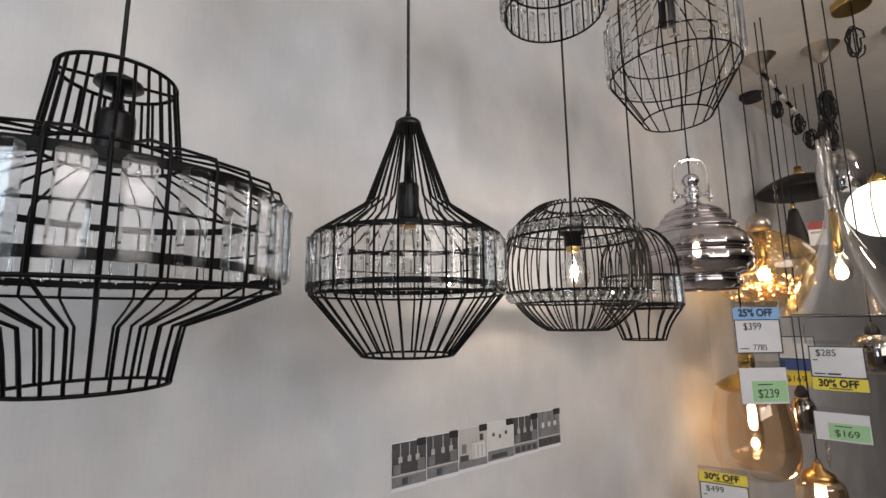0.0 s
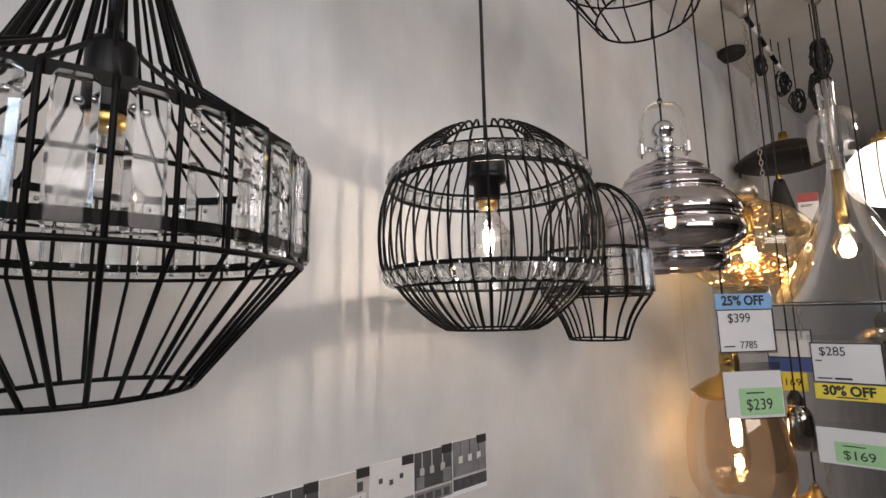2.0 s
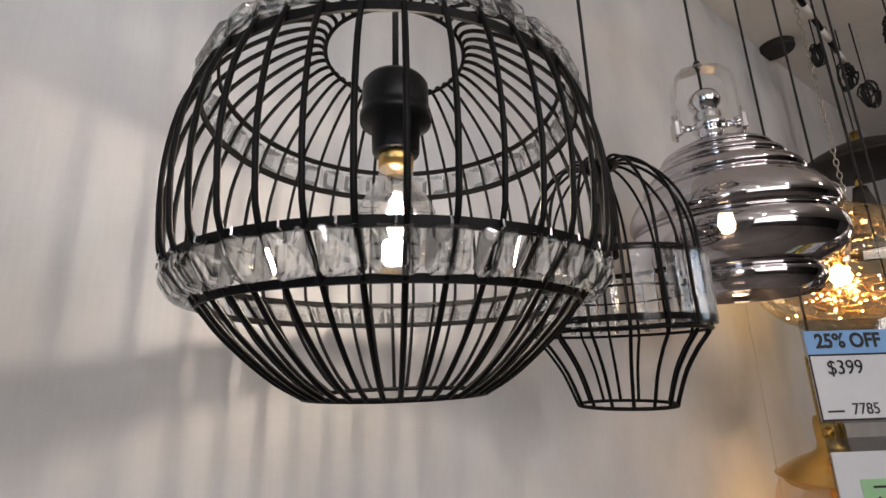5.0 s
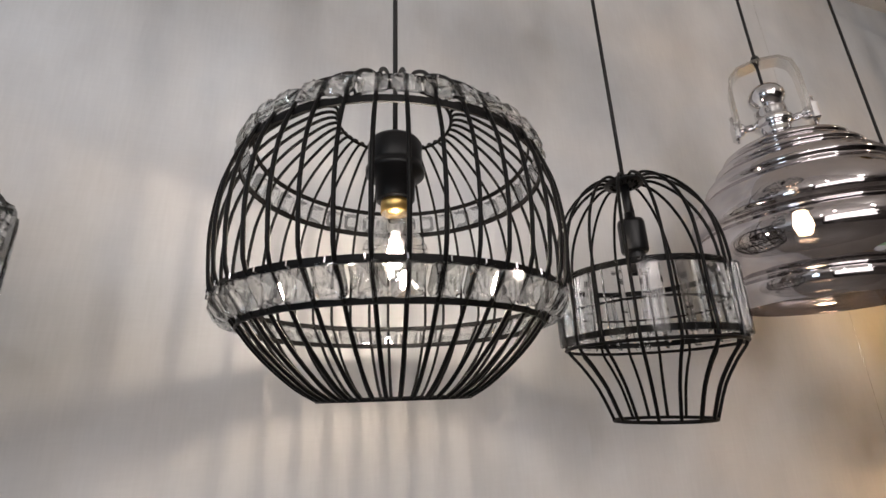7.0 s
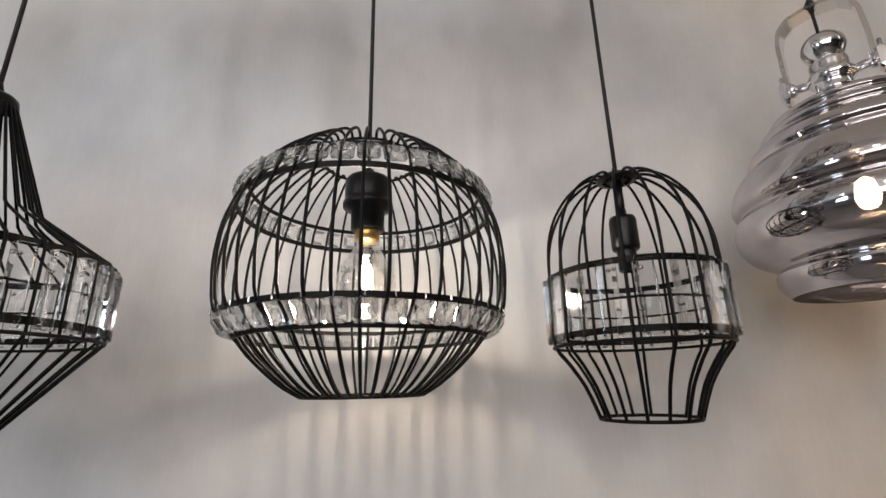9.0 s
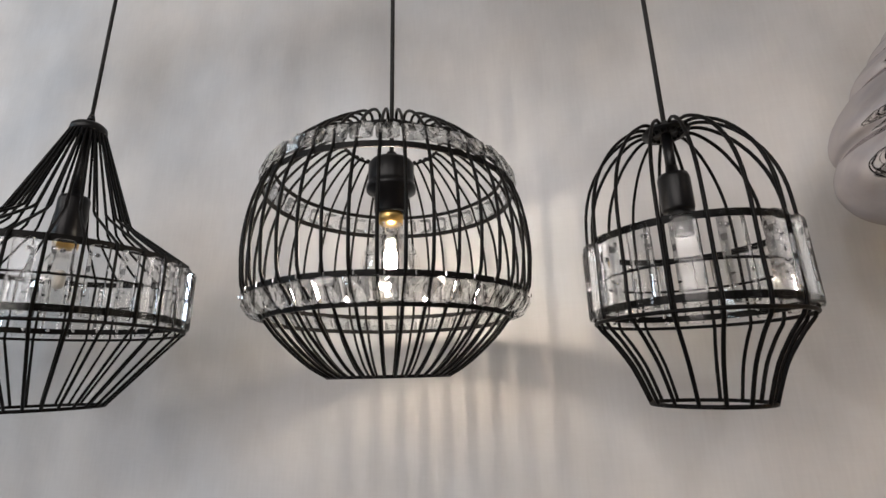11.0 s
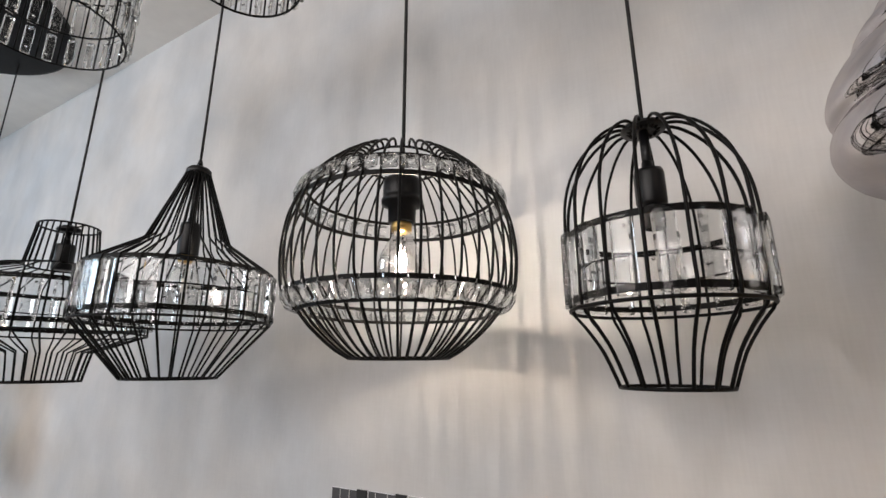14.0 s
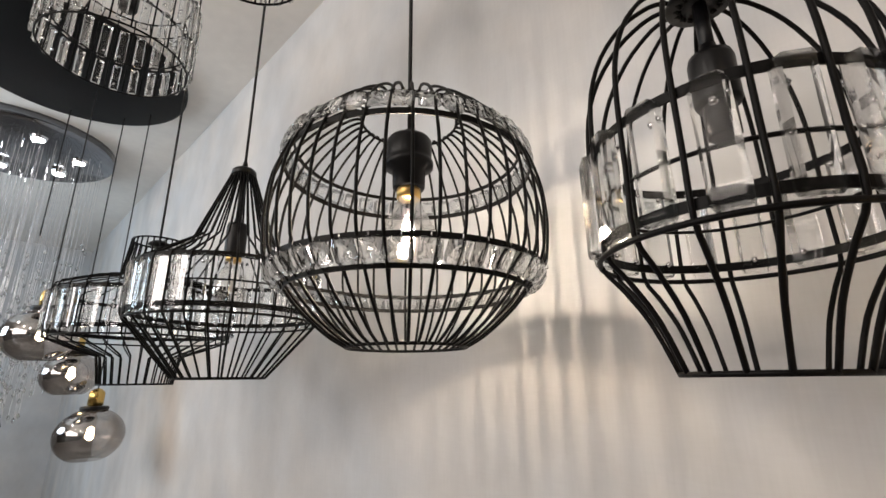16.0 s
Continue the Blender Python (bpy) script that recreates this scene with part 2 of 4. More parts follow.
def g_block(x0, x1, y0, y1, z0, z1, bevel=0.0):
    """A block with chamfered edges."""
    b = min(bevel, (x1 - x0) / 3, (y1 - y0) / 3)

    def outline(z, s):
        a = (x0 + s, x1 - s, y0 + s, y1 - s)
        if not b:
            return [(a[0], a[2], z), (a[1], a[2], z), (a[1], a[3], z), (a[0], a[3], z)]
        return [(a[0] + b, a[2], z), (a[1] - b, a[2], z), (a[1], a[2] + b, z), (a[1], a[3] - b, z),
                (a[1] - b, a[3], z), (a[0] + b, a[3], z), (a[0], a[3] - b, z), (a[0], a[2] + b, z)]

    if not bevel:
        return g_loft([outline(z0, 0), outline(z1, 0)])
    c = min(bevel, (z1 - z0) / 3)
    return g_loft([outline(z0, b * 0.8), outline(z0 + c, 0), outline(z1 - c, 0), outline(z1, b * 0.8)])


def mesh(name, shape, mat, smooth=False):
    me = bpy.data.meshes.new(name)
    me.from_pydata(shape[0], [], shape[1])
    me.polygons.foreach_set("use_smooth", [smooth] * len(me.polygons))
    me.materials.append(mat)
    me.update()
    return me


def part(name, data, mat, parent, label="", smooth=False, at=None):
    """One mesh object under a thing or a part; data is a shape or a mesh to share."""
    me = data if isinstance(data, bpy.types.Mesh) else mesh(name, data, mat, smooth)
    ob = new(name, me)
    ob.parent = parent
    if at is not None:
        ob.matrix_basis = at
    return tagged(ob, label)


def thing(name, x, y, z, label, category, group="", turn=0):
    ob = new(name)
    ob.empty_display_size = 0.05
    ob.matrix_world = pose(x, y, z, 0, 0, turn)
    return tagged(ob, label, category, group)


def spun(i, n, start=0.0):
    return pose(0, 0, 0, 0, 0, start + 360.0 * i / n)


def ease(points, steps=6):
    """A smooth curve through (radius, height) pairs."""
    out = []
    for i in range(len(points) - 1):
        p0, p1 = points[max(i - 1, 0)], points[i]
        p2, p3 = points[i + 1], points[min(i + 2, len(points) - 1)]
        for k in range(steps):
            t = k / steps
            out.append(tuple(0.5 * (2 * b + (c - a) * t + (2 * a - 5 * b + 4 * c - d) * t * t + (3 * b - a - 3 * c + d) * t ** 3)
                             for a, b, c, d in zip(p0, p1, p2, p3)))
    return out + [tuple(points[-1])]


# ---- the room ----
def structure(name, shape, mat, label):
    ob = new(name, mesh(name, shape, mat))
    return tagged(ob, label, name.split("_")[0], kind="structure")


X0, X1, Y0 = -4.6, 7.0, -5.2
structure("wall_north", g_block(X0, X1, WALL, WALL + 0.12, 0, CEIL), M_WALL, "light grey wall covering with a fine upright weave")
# out of view; its dark tone is there for reflection contrast
structure("wall_south", g_block(X0, X1, Y0 - 0.12, Y0, 0, CEIL), M_DARK_BACKING, "unseen plain wall, made dark grey for reflections in the glass")
structure("wall_east", g_block(X1, X1 + 0.12, Y0 - 0.12, WALL + 0.12, 0, CEIL), M_WALL, "plain light grey end wall of the shop")
structure("wall_west", g_block(X0 - 0.12, X0, Y0 - 0.12, WALL + 0.12, 0, CEIL), M_WALL, "plain light grey end wall of the shop")
structure("ceiling", g_block(X0 - 0.12, X1 + 0.12, Y0 - 0.12, WALL + 0.12, CEIL, CEIL + 0.1), M_CEIL, "painted beige ceiling with lamps hung from it")
structure("floor", g_block(X0 - 0.12, X1 + 0.12, Y0 - 0.12, WALL + 0.12, -0.1, 0), M_FLOOR, "grey tiled shop floor")


# ---- pendant lamps of black wire and crystal ----
def cord(lamp, z_from, base, x=0.0, y=0.0, r=0.0026, top=CEIL):
    n = 6
    pts = [(x, y, z_from - base + (top + 0.002 - z_from) * i / n) for i in range(n + 1)]
    part("cord", g_tube(pts, r, 6), M_CORD, lamp, "thin black cord", True)


def bulb(lamp, z_top, base, glow=None, size=1.0):
    """A clear filament bulb below its socket."""
    z = z_top - base
    s = size
    b = part("bulb", g_lathe(ease([(0.0125, z), (0.0135, z - 0.018), (0.020, z - 0.03), (0.0275 * s, z - 0.052), (0.0265 * s, z - 0.072), (0.016 * s, z - 0.088), (0.0, z - 0.091)], 4), 24),
             M_BULB, lamp, "clear glass filament bulb", True)
    part("bulb_cap", g_lathe([(0.0, z + 0.003), (0.0132, z + 0.003), (0.0138, z - 0.004), (0.0132, z - 0.012), (0.0, z - 0.013)], 20), M_GOLD, b, "brass screw cap", True)
    part("filament", g_lathe([(0, z - 0.040), (0.0035, z - 0.0405), (0.006, z - 0.0435), (0.007, z - 0.049), (0.007, z - 0.056), (0.006, z - 0.0615), (0.0035, z - 0.0645), (0, z - 0.065)], 18), glow or M_WHITE, b, smooth=True)


def ribs(lamp, n, profile, wire, start=0.0):
    me = mesh("rib", g_tube([(r, 0, z) for r, z in profile], wire, 6), M_BLACK, True)
    for i in range(n):
        part("rib", me, M_BLACK, lamp, at=spun(i, n, start))


def crystal_bar(width, depth, height):
    """A bevelled bar: flat back, a wide table in front and a slanting facet on each side."""
    def outline(z, s):
        w, d = width / 2 * s, depth / 2
        return [(-d, -w * 0.90, z), (-d * 0.7, -w, z), (-d * 0.1, -w, z), (d * s, -w * 0.74, z),
                (d * s, w * 0.74, z), (-d * 0.1, w, z), (-d * 0.7, w, z), (-d, w * 0.90, z)]

    return g_loft([outline(0, 0.86), outline(0.003, 1), outline(height - 0.003, 1), outline(height, 0.86)])


def crystal_bars(lamp, n, r, z, width, depth, height, start=0.0, seed=1):
    """A belt of bars, pinned at both ends; each hangs a little out of true."""
    me = mesh("crystal", crystal_bar(width, depth, height), M_CRYSTAL)
    me.materials.append(M_TABLE)
    for f in me.polygons:
        f.material_index = int(abs(f.normal.x) > 0.95)
    pin = mesh("pin", g_lathe([(0, 0), (0.0022, 0.0006), (0.0026, 0.003), (0.0013, 0.0045), (0, 0.005)], 8), M_CHROME, True)
    rng = random.Random(seed)
    for i in range(n):
        m = spun(i, n, start) @ pose(r, 0, z, rng.uniform(-1.2, 1.2), rng.uniform(-0.8, 0.8), rng.uniform(-7, 7))
        c = part("crystal", me, M_CRYSTAL, lamp, at=m)
        for h in (0.009, height - 0.009):
            part("pin", pin, M_CHROME, c, at=pose(-depth / 2 - 0.0035, 0, h, 0, -90, 0))


def crystal_gem(w, h, d):
    """A square cut stone, its table outwards along x and its point inwards."""
    def square(x, s):
        c = 0.25
        a, b = w / 2 * s, h / 2 * s
        return [(x, -a, -b + b * c), (x, -a + a * c, -b), (x, a - a * c, -b), (x, a, -b + b * c),
                (x, a, b - b * c), (x, a - a * c, b), (x, -a + a * c, b), (x, -a, b - b * c)]
    v, f = g_loft([square(-d * 0.1, 0.98), square(d * 0.12, 1.0), square(d * 0.5, 0.50)])
    f.pop(0)
    v.append((-d * 0.5, 0, 0))
    return v, f + [(len(v) - 1, (i + 1) % 8, i) for i in range(8)]


def crystal_gems(lamp, n, r, z, w, h, d, tip=0.0, seed=2):
    me = mesh("crystal", crystal_gem(w, h, d), M_GEM)
    hook = mesh("hook", g_tube([(0, 0, h * 0.42), (0.003, 0, h * 0.55), (0.001, 0, h * 0.66)], 0.0006, 4), M_CHROME)
    rng = random.Random(seed)
    for i in range(n):
        c = part("crystal", me, M_GEM, lamp, at=spun(i, n, 360 / n / 2) @ pose(r, 0, z, 0, tip + rng.uniform(-4, 4), 0) @ pose(0, 0, 0, rng.uniform(-4, 4), 0, rng.uniform(-5, 5)))
        part("hook", hook, M_CHROME, c)


def socket(lamp, z0, z1, base, r, flange=False):
    a, b = z0 - base, z1 - base
    if flange:
        m = a + (b - a) * 0.42
        prof = [(0, a), (r * 0.66, a), (r * 0.70, a + 0.002), (r * 0.72, m - 0.004), (r * 1.06, m), (r * 1.08, m + 0.006), (r * 0.98, m + 0.008),
                (r, m + 0.012), (r, b - 0.004), (r * 0.9, b), (r * 0.3, b + 0.003), (r * 0.22, b + 0.012), (0, b + 0.013)]
    else:
        prof = [(0, a), (r * 0.93, a), (r, a + 0.003), (r * 1.0, b - 0.006), (r * 0.92, b - 0.001), (r * 0.4, b), (r * 0.36, b + 0.01), (0, b + 0.011)]
    return part("socket", g_lathe(prof, 32), M_SOCKET, lamp, "black lamp holder", True)


GROUP = "black wire cage pendant lamps"


def turban_lamp(x, y, dz=0.0, size=1.0):
    base = 1.557
    lamp = thing("pendant_lamp", x, y, base + dz, "black wire turban-shaped pendant lamp with a wide crystal belt", "pendant lamp", GROUP, 4)
    z = lambda h: h - base
    ribs(lamp, 28, [(0.054, z(1.879)), (0.064, z(1.792)), (0.120, z(1.779)), (0.170, z(1.760)), (0.1735, z(1.750)), (0.1735, z(1.652)),
                    (0.130, z(1.634)), (0.080, z(1.616)), (0.075, z(1.59)), (0.070, z(1.558))], 0.0017, -2.5)
    for r, h in ((0.054, 1.879), (0.064, 1.792), (0.1735, 1.652), (0.070, 1.5585)):
        part("ring", g_ring(r, z(h), 0.0021), M_BLACK, lamp, smooth=True)
    for h in (1.740, 1.664):
        part("band", g_strip(0.1715, z(h), z(h + 0.009)), M_BLACK, lamp, "flat black crystal holder")
    part("inner_ring", g_ring(0.17, z(1.706), 0.0016), M_BLACK, lamp, smooth=True)
    crystal_bars(lamp, 28, 0.1775, z(1.663), 0.0235, 0.010, 0.080, 3.93)
    part("cap", g_lathe([(0, z(1.884)), (0.012, z(1.883)), (0.022, z(1.877)), (0.023, z(1.872)), (0.01, z(1.868)), (0, z(1.868))], 28), M_SOCKET, lamp, "round black cap", True)
    part("cap_bar", g_tube([(-0.054, 0, z(1.877)), (0.054, 0, z(1.877))], 0.0018), M_BLACK, lamp)
    part("stem", g_tube([(0, 0, z(1.868)), (0, 0, z(1.835))], 0.0055, 10), M_SOCKET, lamp, smooth=True)
    socket(lamp, 1.786, 1.842, base, 0.0185)
    cord(lamp, 1.88, base, top=base + (CEIL - base - dz) / size)
    lamp.scale = (size, size, size)
    return lamp


def cone_lamp(x, y, dz=0.0, size=1.0):
    base = 1.569
    lamp = thing("pendant_lamp", x, y, base + dz, "black wire cone pendant lamp with a belt of long crystals", "pendant lamp", GROUP, 2)
    z = lambda h: h - base
    ribs(lamp, 30, [(0.017, z(1.942)), (0.030, z(1.905)), (0.050, z(1.849)), (0.0665, z(1.803)), (0.074, z(1.796)), (0.108, z(1.773)), (0.1455, z(1.748)),
                    (0.147, z(1.740)), (0.147, z(1.660)), (0.110, z(1.617)), (0.070, z(1.570))], 0.0017, 4.25)
    for r, h in ((0.147, 1.660), (0.070, 1.5705)):
        part("ring", g_ring(r, z(h), 0.0021), M_BLACK, lamp, smooth=True)
    for h in (1.741, 1.668):
        part("band", g_strip(0.1445, z(h), z(h + 0.008)), M_BLACK, lamp, "flat black crystal holder")
    part("inner_ring", g_ring(0.138, z(1.708), 0.0016), M_BLACK, lamp, smooth=True)
    crystal_bars(lamp, 30, 0.1480, z(1.664), 0.0195, 0.009, 0.078, 10.25)
    part("cap", g_lathe([(0, z(1.952)), (0.004, z(1.952)), (0.005, z(1.947)), (0.017, z(1.945)), (0.021, z(1.941)), (0.0225, z(1.930)), (0.021, z(1.93)), (0, z(1.936))], 28), M_SOCKET, lamp, "black metal cap", True)
    part("stem", g_tube([(0, 0, z(1.94)), (0, 0, z(1.835))], 0.0055, 10), M_SOCKET, lamp, smooth=True)
    part("cord_grip", g_lathe([(0, z(1.963)), (0.003, z(1.962)), (0.0052, z(1.952)), (0, z(1.951))], 12), M_SOCKET, lamp, smooth=True)
    socket(lamp, 1.778, 1.838, base, 0.0175)
    bulb(lamp, 1.778, base)
    cord(lamp, 1.955, base, top=base + (CEIL - base - dz) / size)
    lamp.scale = (size, size, size)
    return lamp


def globe_lamp(x, y, dz=0.0):
    base = 1.605
    lamp = thing("pendant_lamp", x, y, base + dz, "black wire globe pendant lamp with two crystal bands, lit", "pendant lamp", GROUP, 0)
    z = lambda h: h - base
    prof = ease([(0.0555, 1.868), (0.0575, 1.8722), (0.062, 1.8735), (0.071, 1.871), (0.086, 1.862), (0.108, 1.844), (0.1275, 1.821), (0.1375, 1.798), (0.146, 1.772), (0.150, 1.738), (0.149, 1.710), (0.1445, 1.686),
                 (0.1255, 1.663), (0.113, 1.6475), (0.096, 1.631), (0.078, 1.6165), (0.062, 1.6073)], 3)
    ribs(lamp, 42, [(r, z(h)) for r, h in prof], 0.0016, 3.5)
    part("ring", g_ring(0.0555, z(1.868), 0.0016), M_BLACK, lamp, smooth=True)
    part("ring", g_ring(0.062, z(1.6073), 0.0018), M_BLACK, lamp, smooth=True)
    for r, h0, h1 in ((0.1275, 1.8200, 1.8245), (0.1365, 1.7950, 1.8005), (0.1440, 1.6815, 1.6870), (0.1265, 1.6610, 1.6655)):
        part("band", g_strip(r, z(h0), z(h1), 0.0018), M_BLACK, lamp, "flat black crystal holder")
    crystal_gems(lamp, 38, 0.1345, z(1.8108), 0.0205, 0.0190, 0.010, -19)
    crystal_gems(lamp, 38, 0.1380, z(1.6738), 0.0205, 0.0230, 0.012, 34)
    socket(lamp, 1.783, 1.846, base, 0.0262, True)
    bulb(lamp, 1.783, base, M_GLOW, 1.15)
    cord(lamp, 1.855, base, top=CEIL - dz)
    return lamp


def birdcage_lamp(x, y, dz=0.0, size=1.0):
    base = 1.576
    lamp = thing("pendant_lamp", x, y, base + dz, "black wire birdcage pendant lamp with a tall crystal belt", "pendant lamp", GROUP, 6)
    z = lambda h: h - base
    prof = ease([(0.014, 1.862), (0.020, 1.8665), (0.030, 1.8675), (0.044, 1.862), (0.064, 1.846), (0.083, 1.818), (0.0935, 1.786), (0.0965, 1.75), (0.0965, 1.70), (0.0965, 1.660), (0.082, 1.638),
                 (0.066, 1.612), (0.0525, 1.577)], 3)
    ribs(lamp, 16, [(r, z(h)) for r, h in prof], 0.0019, 13.75)
    for r, h in ((0.0965, 1.657), (0.0525, 1.5775)):
        part("ring", g_ring(r, z(h), 0.0021), M_BLACK, lamp, smooth=True)
    for h in (1.735, 1.664):
        part("band", g_strip(0.0945, z(h), z(h + 0.007)), M_BLACK, lamp, "flat black crystal holder")
    part("inner_ring", g_ring(0.088, z(1.700), 0.0015), M_BLACK, lamp, smooth=True)
    crystal_bars(lamp, 16, 0.0975, z(1.661), 0.0215, 0.011, 0.078, 2.5, 3)
    part("cap", g_lathe([(0, z(1.870)), (0.024, z(1.869)), (0.025, z(1.866)), (0.024, z(1.864)), (0, z(1.864))], 28), M_SOCKET, lamp, "round black plate", True)
    part("stem", g_tube([(0, 0, z(1.866)), (0, 0, z(1.81))], 0.0055, 10), M_SOCKET, lamp, smooth=True)
    socket(lamp, 1.772, 1.815, base, 0.0165)
    part("inner_sleeve", g_lathe([(0.0105, z(1.773)), (0.0115, z(1.770)), (0.0115, z(1.746)), (0.0100, z(1.745)), (0.0095, z(1.770))], 24), M_SOCKET, lamp, "empty black inner sleeve", True)
    cord(lamp, 1.868, base, top=base + (CEIL - base - dz) / size)
    lamp.scale = (size, size, size)
    return lamp


turban_lamp(-0.803, -0.064, 0.0135, 0.972)
cone_lamp(-0.4283, -0.029, 0.010, 0.982)
globe_lamp(0, 0)
birdcage_lamp(0.3028, 0.0365, -0.0006, 0.968)


# ---- glass pendant lamps ----
def chromed_lamp(x, y, dz=0.0, size=1.0):
    base = 1.712
    lamp = thing("pendant_lamp", x, y, base + dz, "ribbed chromed glass pendant lamp with a clear loop handle", "pendant lamp", "glass pendant lamps", -48)
    z = lambda h: h - base
    prof = [(0.030, 1.990), (0.058, 1.979), (0.080, 1.967), (0.086, 1.960), (0.084, 1.955), (0.097, 1.946), (0.101, 1.939), (0.099, 1.934), (0.114, 1.922), (0.122, 1.909), (0.119, 1.900),
            (0.134, 1.887), (0.147, 1.868), (0.153, 1.850), (0.151, 1.838), (0.144, 1.831), (0.152, 1.821), (0.156, 1.806), (0.154, 1.790), (0.143, 1.772),
            (0.124, 1.759), (0.113, 1.752), (0.117, 1.744), (0.116, 1.730), (0.109, 1.719), (0.104, 1.714)]
    part("shade", g_lathe([(r, z(h)) for r, h in ease(prof, 3)], 64), M_MIRROR, lamp, "ribbed chromed glass shade", True)
    part("neck", g_lathe([(r, z(h)) for r, h in ease([(0.0, 2.096), (0.013, 2.094), (0.024, 2.083), (0.027, 2.069), (0.021, 2.055), (0.017, 2.050), (0.023, 2.046), (0.023, 2.030),
                                                      (0.028, 2.026), (0.028, 2.017), (0.022, 2.011), (0.024, 1.998), (0.034, 1.990)], 3)], 32), M_CHROME, lamp, "polished chrome neck", True)
    arch = [(-0.048, 0, 2.018), (-0.049, 0, 2.06), (-0.048, 0, 2.10), (-0.043, 0, 2.122), (-0.029, 0, 2.136), (0, 0, 2.141),
            (0.029, 0, 2.136), (0.043, 0, 2.122), (0.048, 0, 2.10), (0.049, 0, 2.06), (0.048, 0, 2.018)]
    strap = []
    for i, (ax, ay, az) in enumerate(arch):
        b, c = Vector(arch[max(i - 1, 0)]), Vector(arch[min(i + 1, len(arch) - 1)])
        d = (c - b).normalized()
        nrm = Vector((-d.z, 0, d.x))
        p = Vector((ax, ay, z(az)))
        strap.append([tuple(p + nrm * a + Vector((0, w, 0))) for a, w in ((0.003, -0.014), (0.003, 0.014), (-0.003, 0.014), (-0.003, -0.014))])
    handle = part("handle", g_loft(strap), M_STRAP, lamp, "clear glass loop handle")
    for s in (-1, 1):
        part("pivot", g_move(g_lathe([(0, -0.002), (0.010, 0), (0.0115, 0.006), (0.0115, 0.012), (0.006, 0.015), (0.005, 0.026), (0, 0.026)], 16), pose(s * 0.055, 0, z(2.024), 0, -90 * s, 0)), M_CHROME, handle, "chrome thumb screw", True)
        part("bar", g_tube([(s * 0.054, 0.0, z(2.0)), (s * 0.056, 0.0, z(2.052))], 0.0028, 8), M_CHROME, handle, "upright chrome pin", True)
        part("arm", g_tube([(s * 0.022, 0, z(2.020)), (s * 0.052, 0, z(2.022))], 0.0045, 8), M_CHROME, handle, smooth=True)
        part("clip", g_move(g_block(-0.006, 0.006, -0.014, 0.014, -0.014, 0.018, 0.003), pose(s * 0.054, 0, z(2.02))), M_CHROME, handle)
    part("cord_grip", g_lathe([(0, z(2.158)), (0.005, z(2.156)), (0.0075, z(2.147)), (0.0055, z(2.138)), (0, z(2.136))], 14), M_CORD, lamp, smooth=True)
    part("bulb", g_lathe(ease([(0.013, z(1.93)), (0.015, z(1.90)), (0.030, z(1.85)), (0.026, z(1.82)), (0, z(1.808))], 4), 20), M_BULB, lamp, smooth=True)
    part("filament", g_lathe([(0, z(1.868)), (0.010, z(1.860)), (0.014, z(1.838)), (0.009, z(1.824)), (0, z(1.82))], 10), M_GLOW_WARM, lamp, smooth=True)
    part("lamp_holder", g_lathe([(0, z(1.985)), (0.018, z(1.985)), (0.018, z(1.93)), (0, z(1.929))], 20), M_SOCKET, lamp, smooth=True)
    cord(lamp, 2.085, base, r=0.0024, top=base + (CEIL - base - dz) / size)
    lamp.scale = (size, size, size)
    return lamp


def fairy_globe(x, y, zc, r):
    base = zc - r
    lamp = thing("pendant_lamp", x, y, base, "pale amber glass globe pendant filled with fairy lights", "pendant lamp", "glass pendant lamps")
    prof = [(r * math.sin(a), r - r * math.cos(a)) for a in [math.pi * i / 18 for i in range(17)]] + [(0.03, 2 * r + 0.004), (0.028, 2 * r + 0.03)]
    part("shade", g_lathe(prof, 40), M_PALE, lamp, "pale amber glass globe", True)
    part("cap", g_lathe([(0, 2 * r + 0.07), (0.010, 2 * r + 0.068), (0.030, 2 * r + 0.04), (0.032, 2 * r + 0.005), (0, 2 * r + 0.004)], 28), M_NICKEL, lamp, "nickel cap", True)
    rng = random.Random(5)
    pts = []
    p = Vector((0, 0, r * 0.7))
    for i in range(240):
        q = Vector((rng.gauss(0, 1), rng.gauss(0, 1), rng.gauss(0, 0.6)))
        p = p * 0.8 + (Vector((0, 0, r * 0.62)) + q * r * 0.55) * 0.2 * 1.6 - Vector((0, 0, r * 0.62)) * 0.2 * 0.6
        d = p - Vector((0, 0, r))
        if d.length > r * 0.93:
            p = Vector((0, 0, r)) + d.normalized() * r * 0.93
        pts.append(tuple(p))
    wire = part("wire_tangle", g_tube([tuple(v) for v in ease(pts, 2)], 0.0007, 3), M_COPPER, lamp, "tangle of thin copper wire")
    me = mesh("spark", g_lathe([(0, -0.0026), (0.0024, 0), (0, 0.0026)], 6), M_SPARK)
    for i in range(0, 240, 4):
        part("spark", me, M_SPARK, wire, at=Matrix.Translation(pts[i]))
    part("filament", g_lathe([(0, r * 1.02), (0.012, r * 1.0), (0.017, r * 0.88), (0.010, r * 0.76), (0, r * 0.74)], 12), M_GLOW_WARM, lamp, "glowing bulb", True)
    part("lamp_holder", g_lathe([(0, 2 * r), (0.016, 2 * r), (0.016, r * 1.35), (0.010, r * 1.02), (0, r * 1.01)], 16), M_BRASS, lamp, smooth=True)
    cord(lamp, zc + r + 0.06, base, r=0.002)
    return lamp


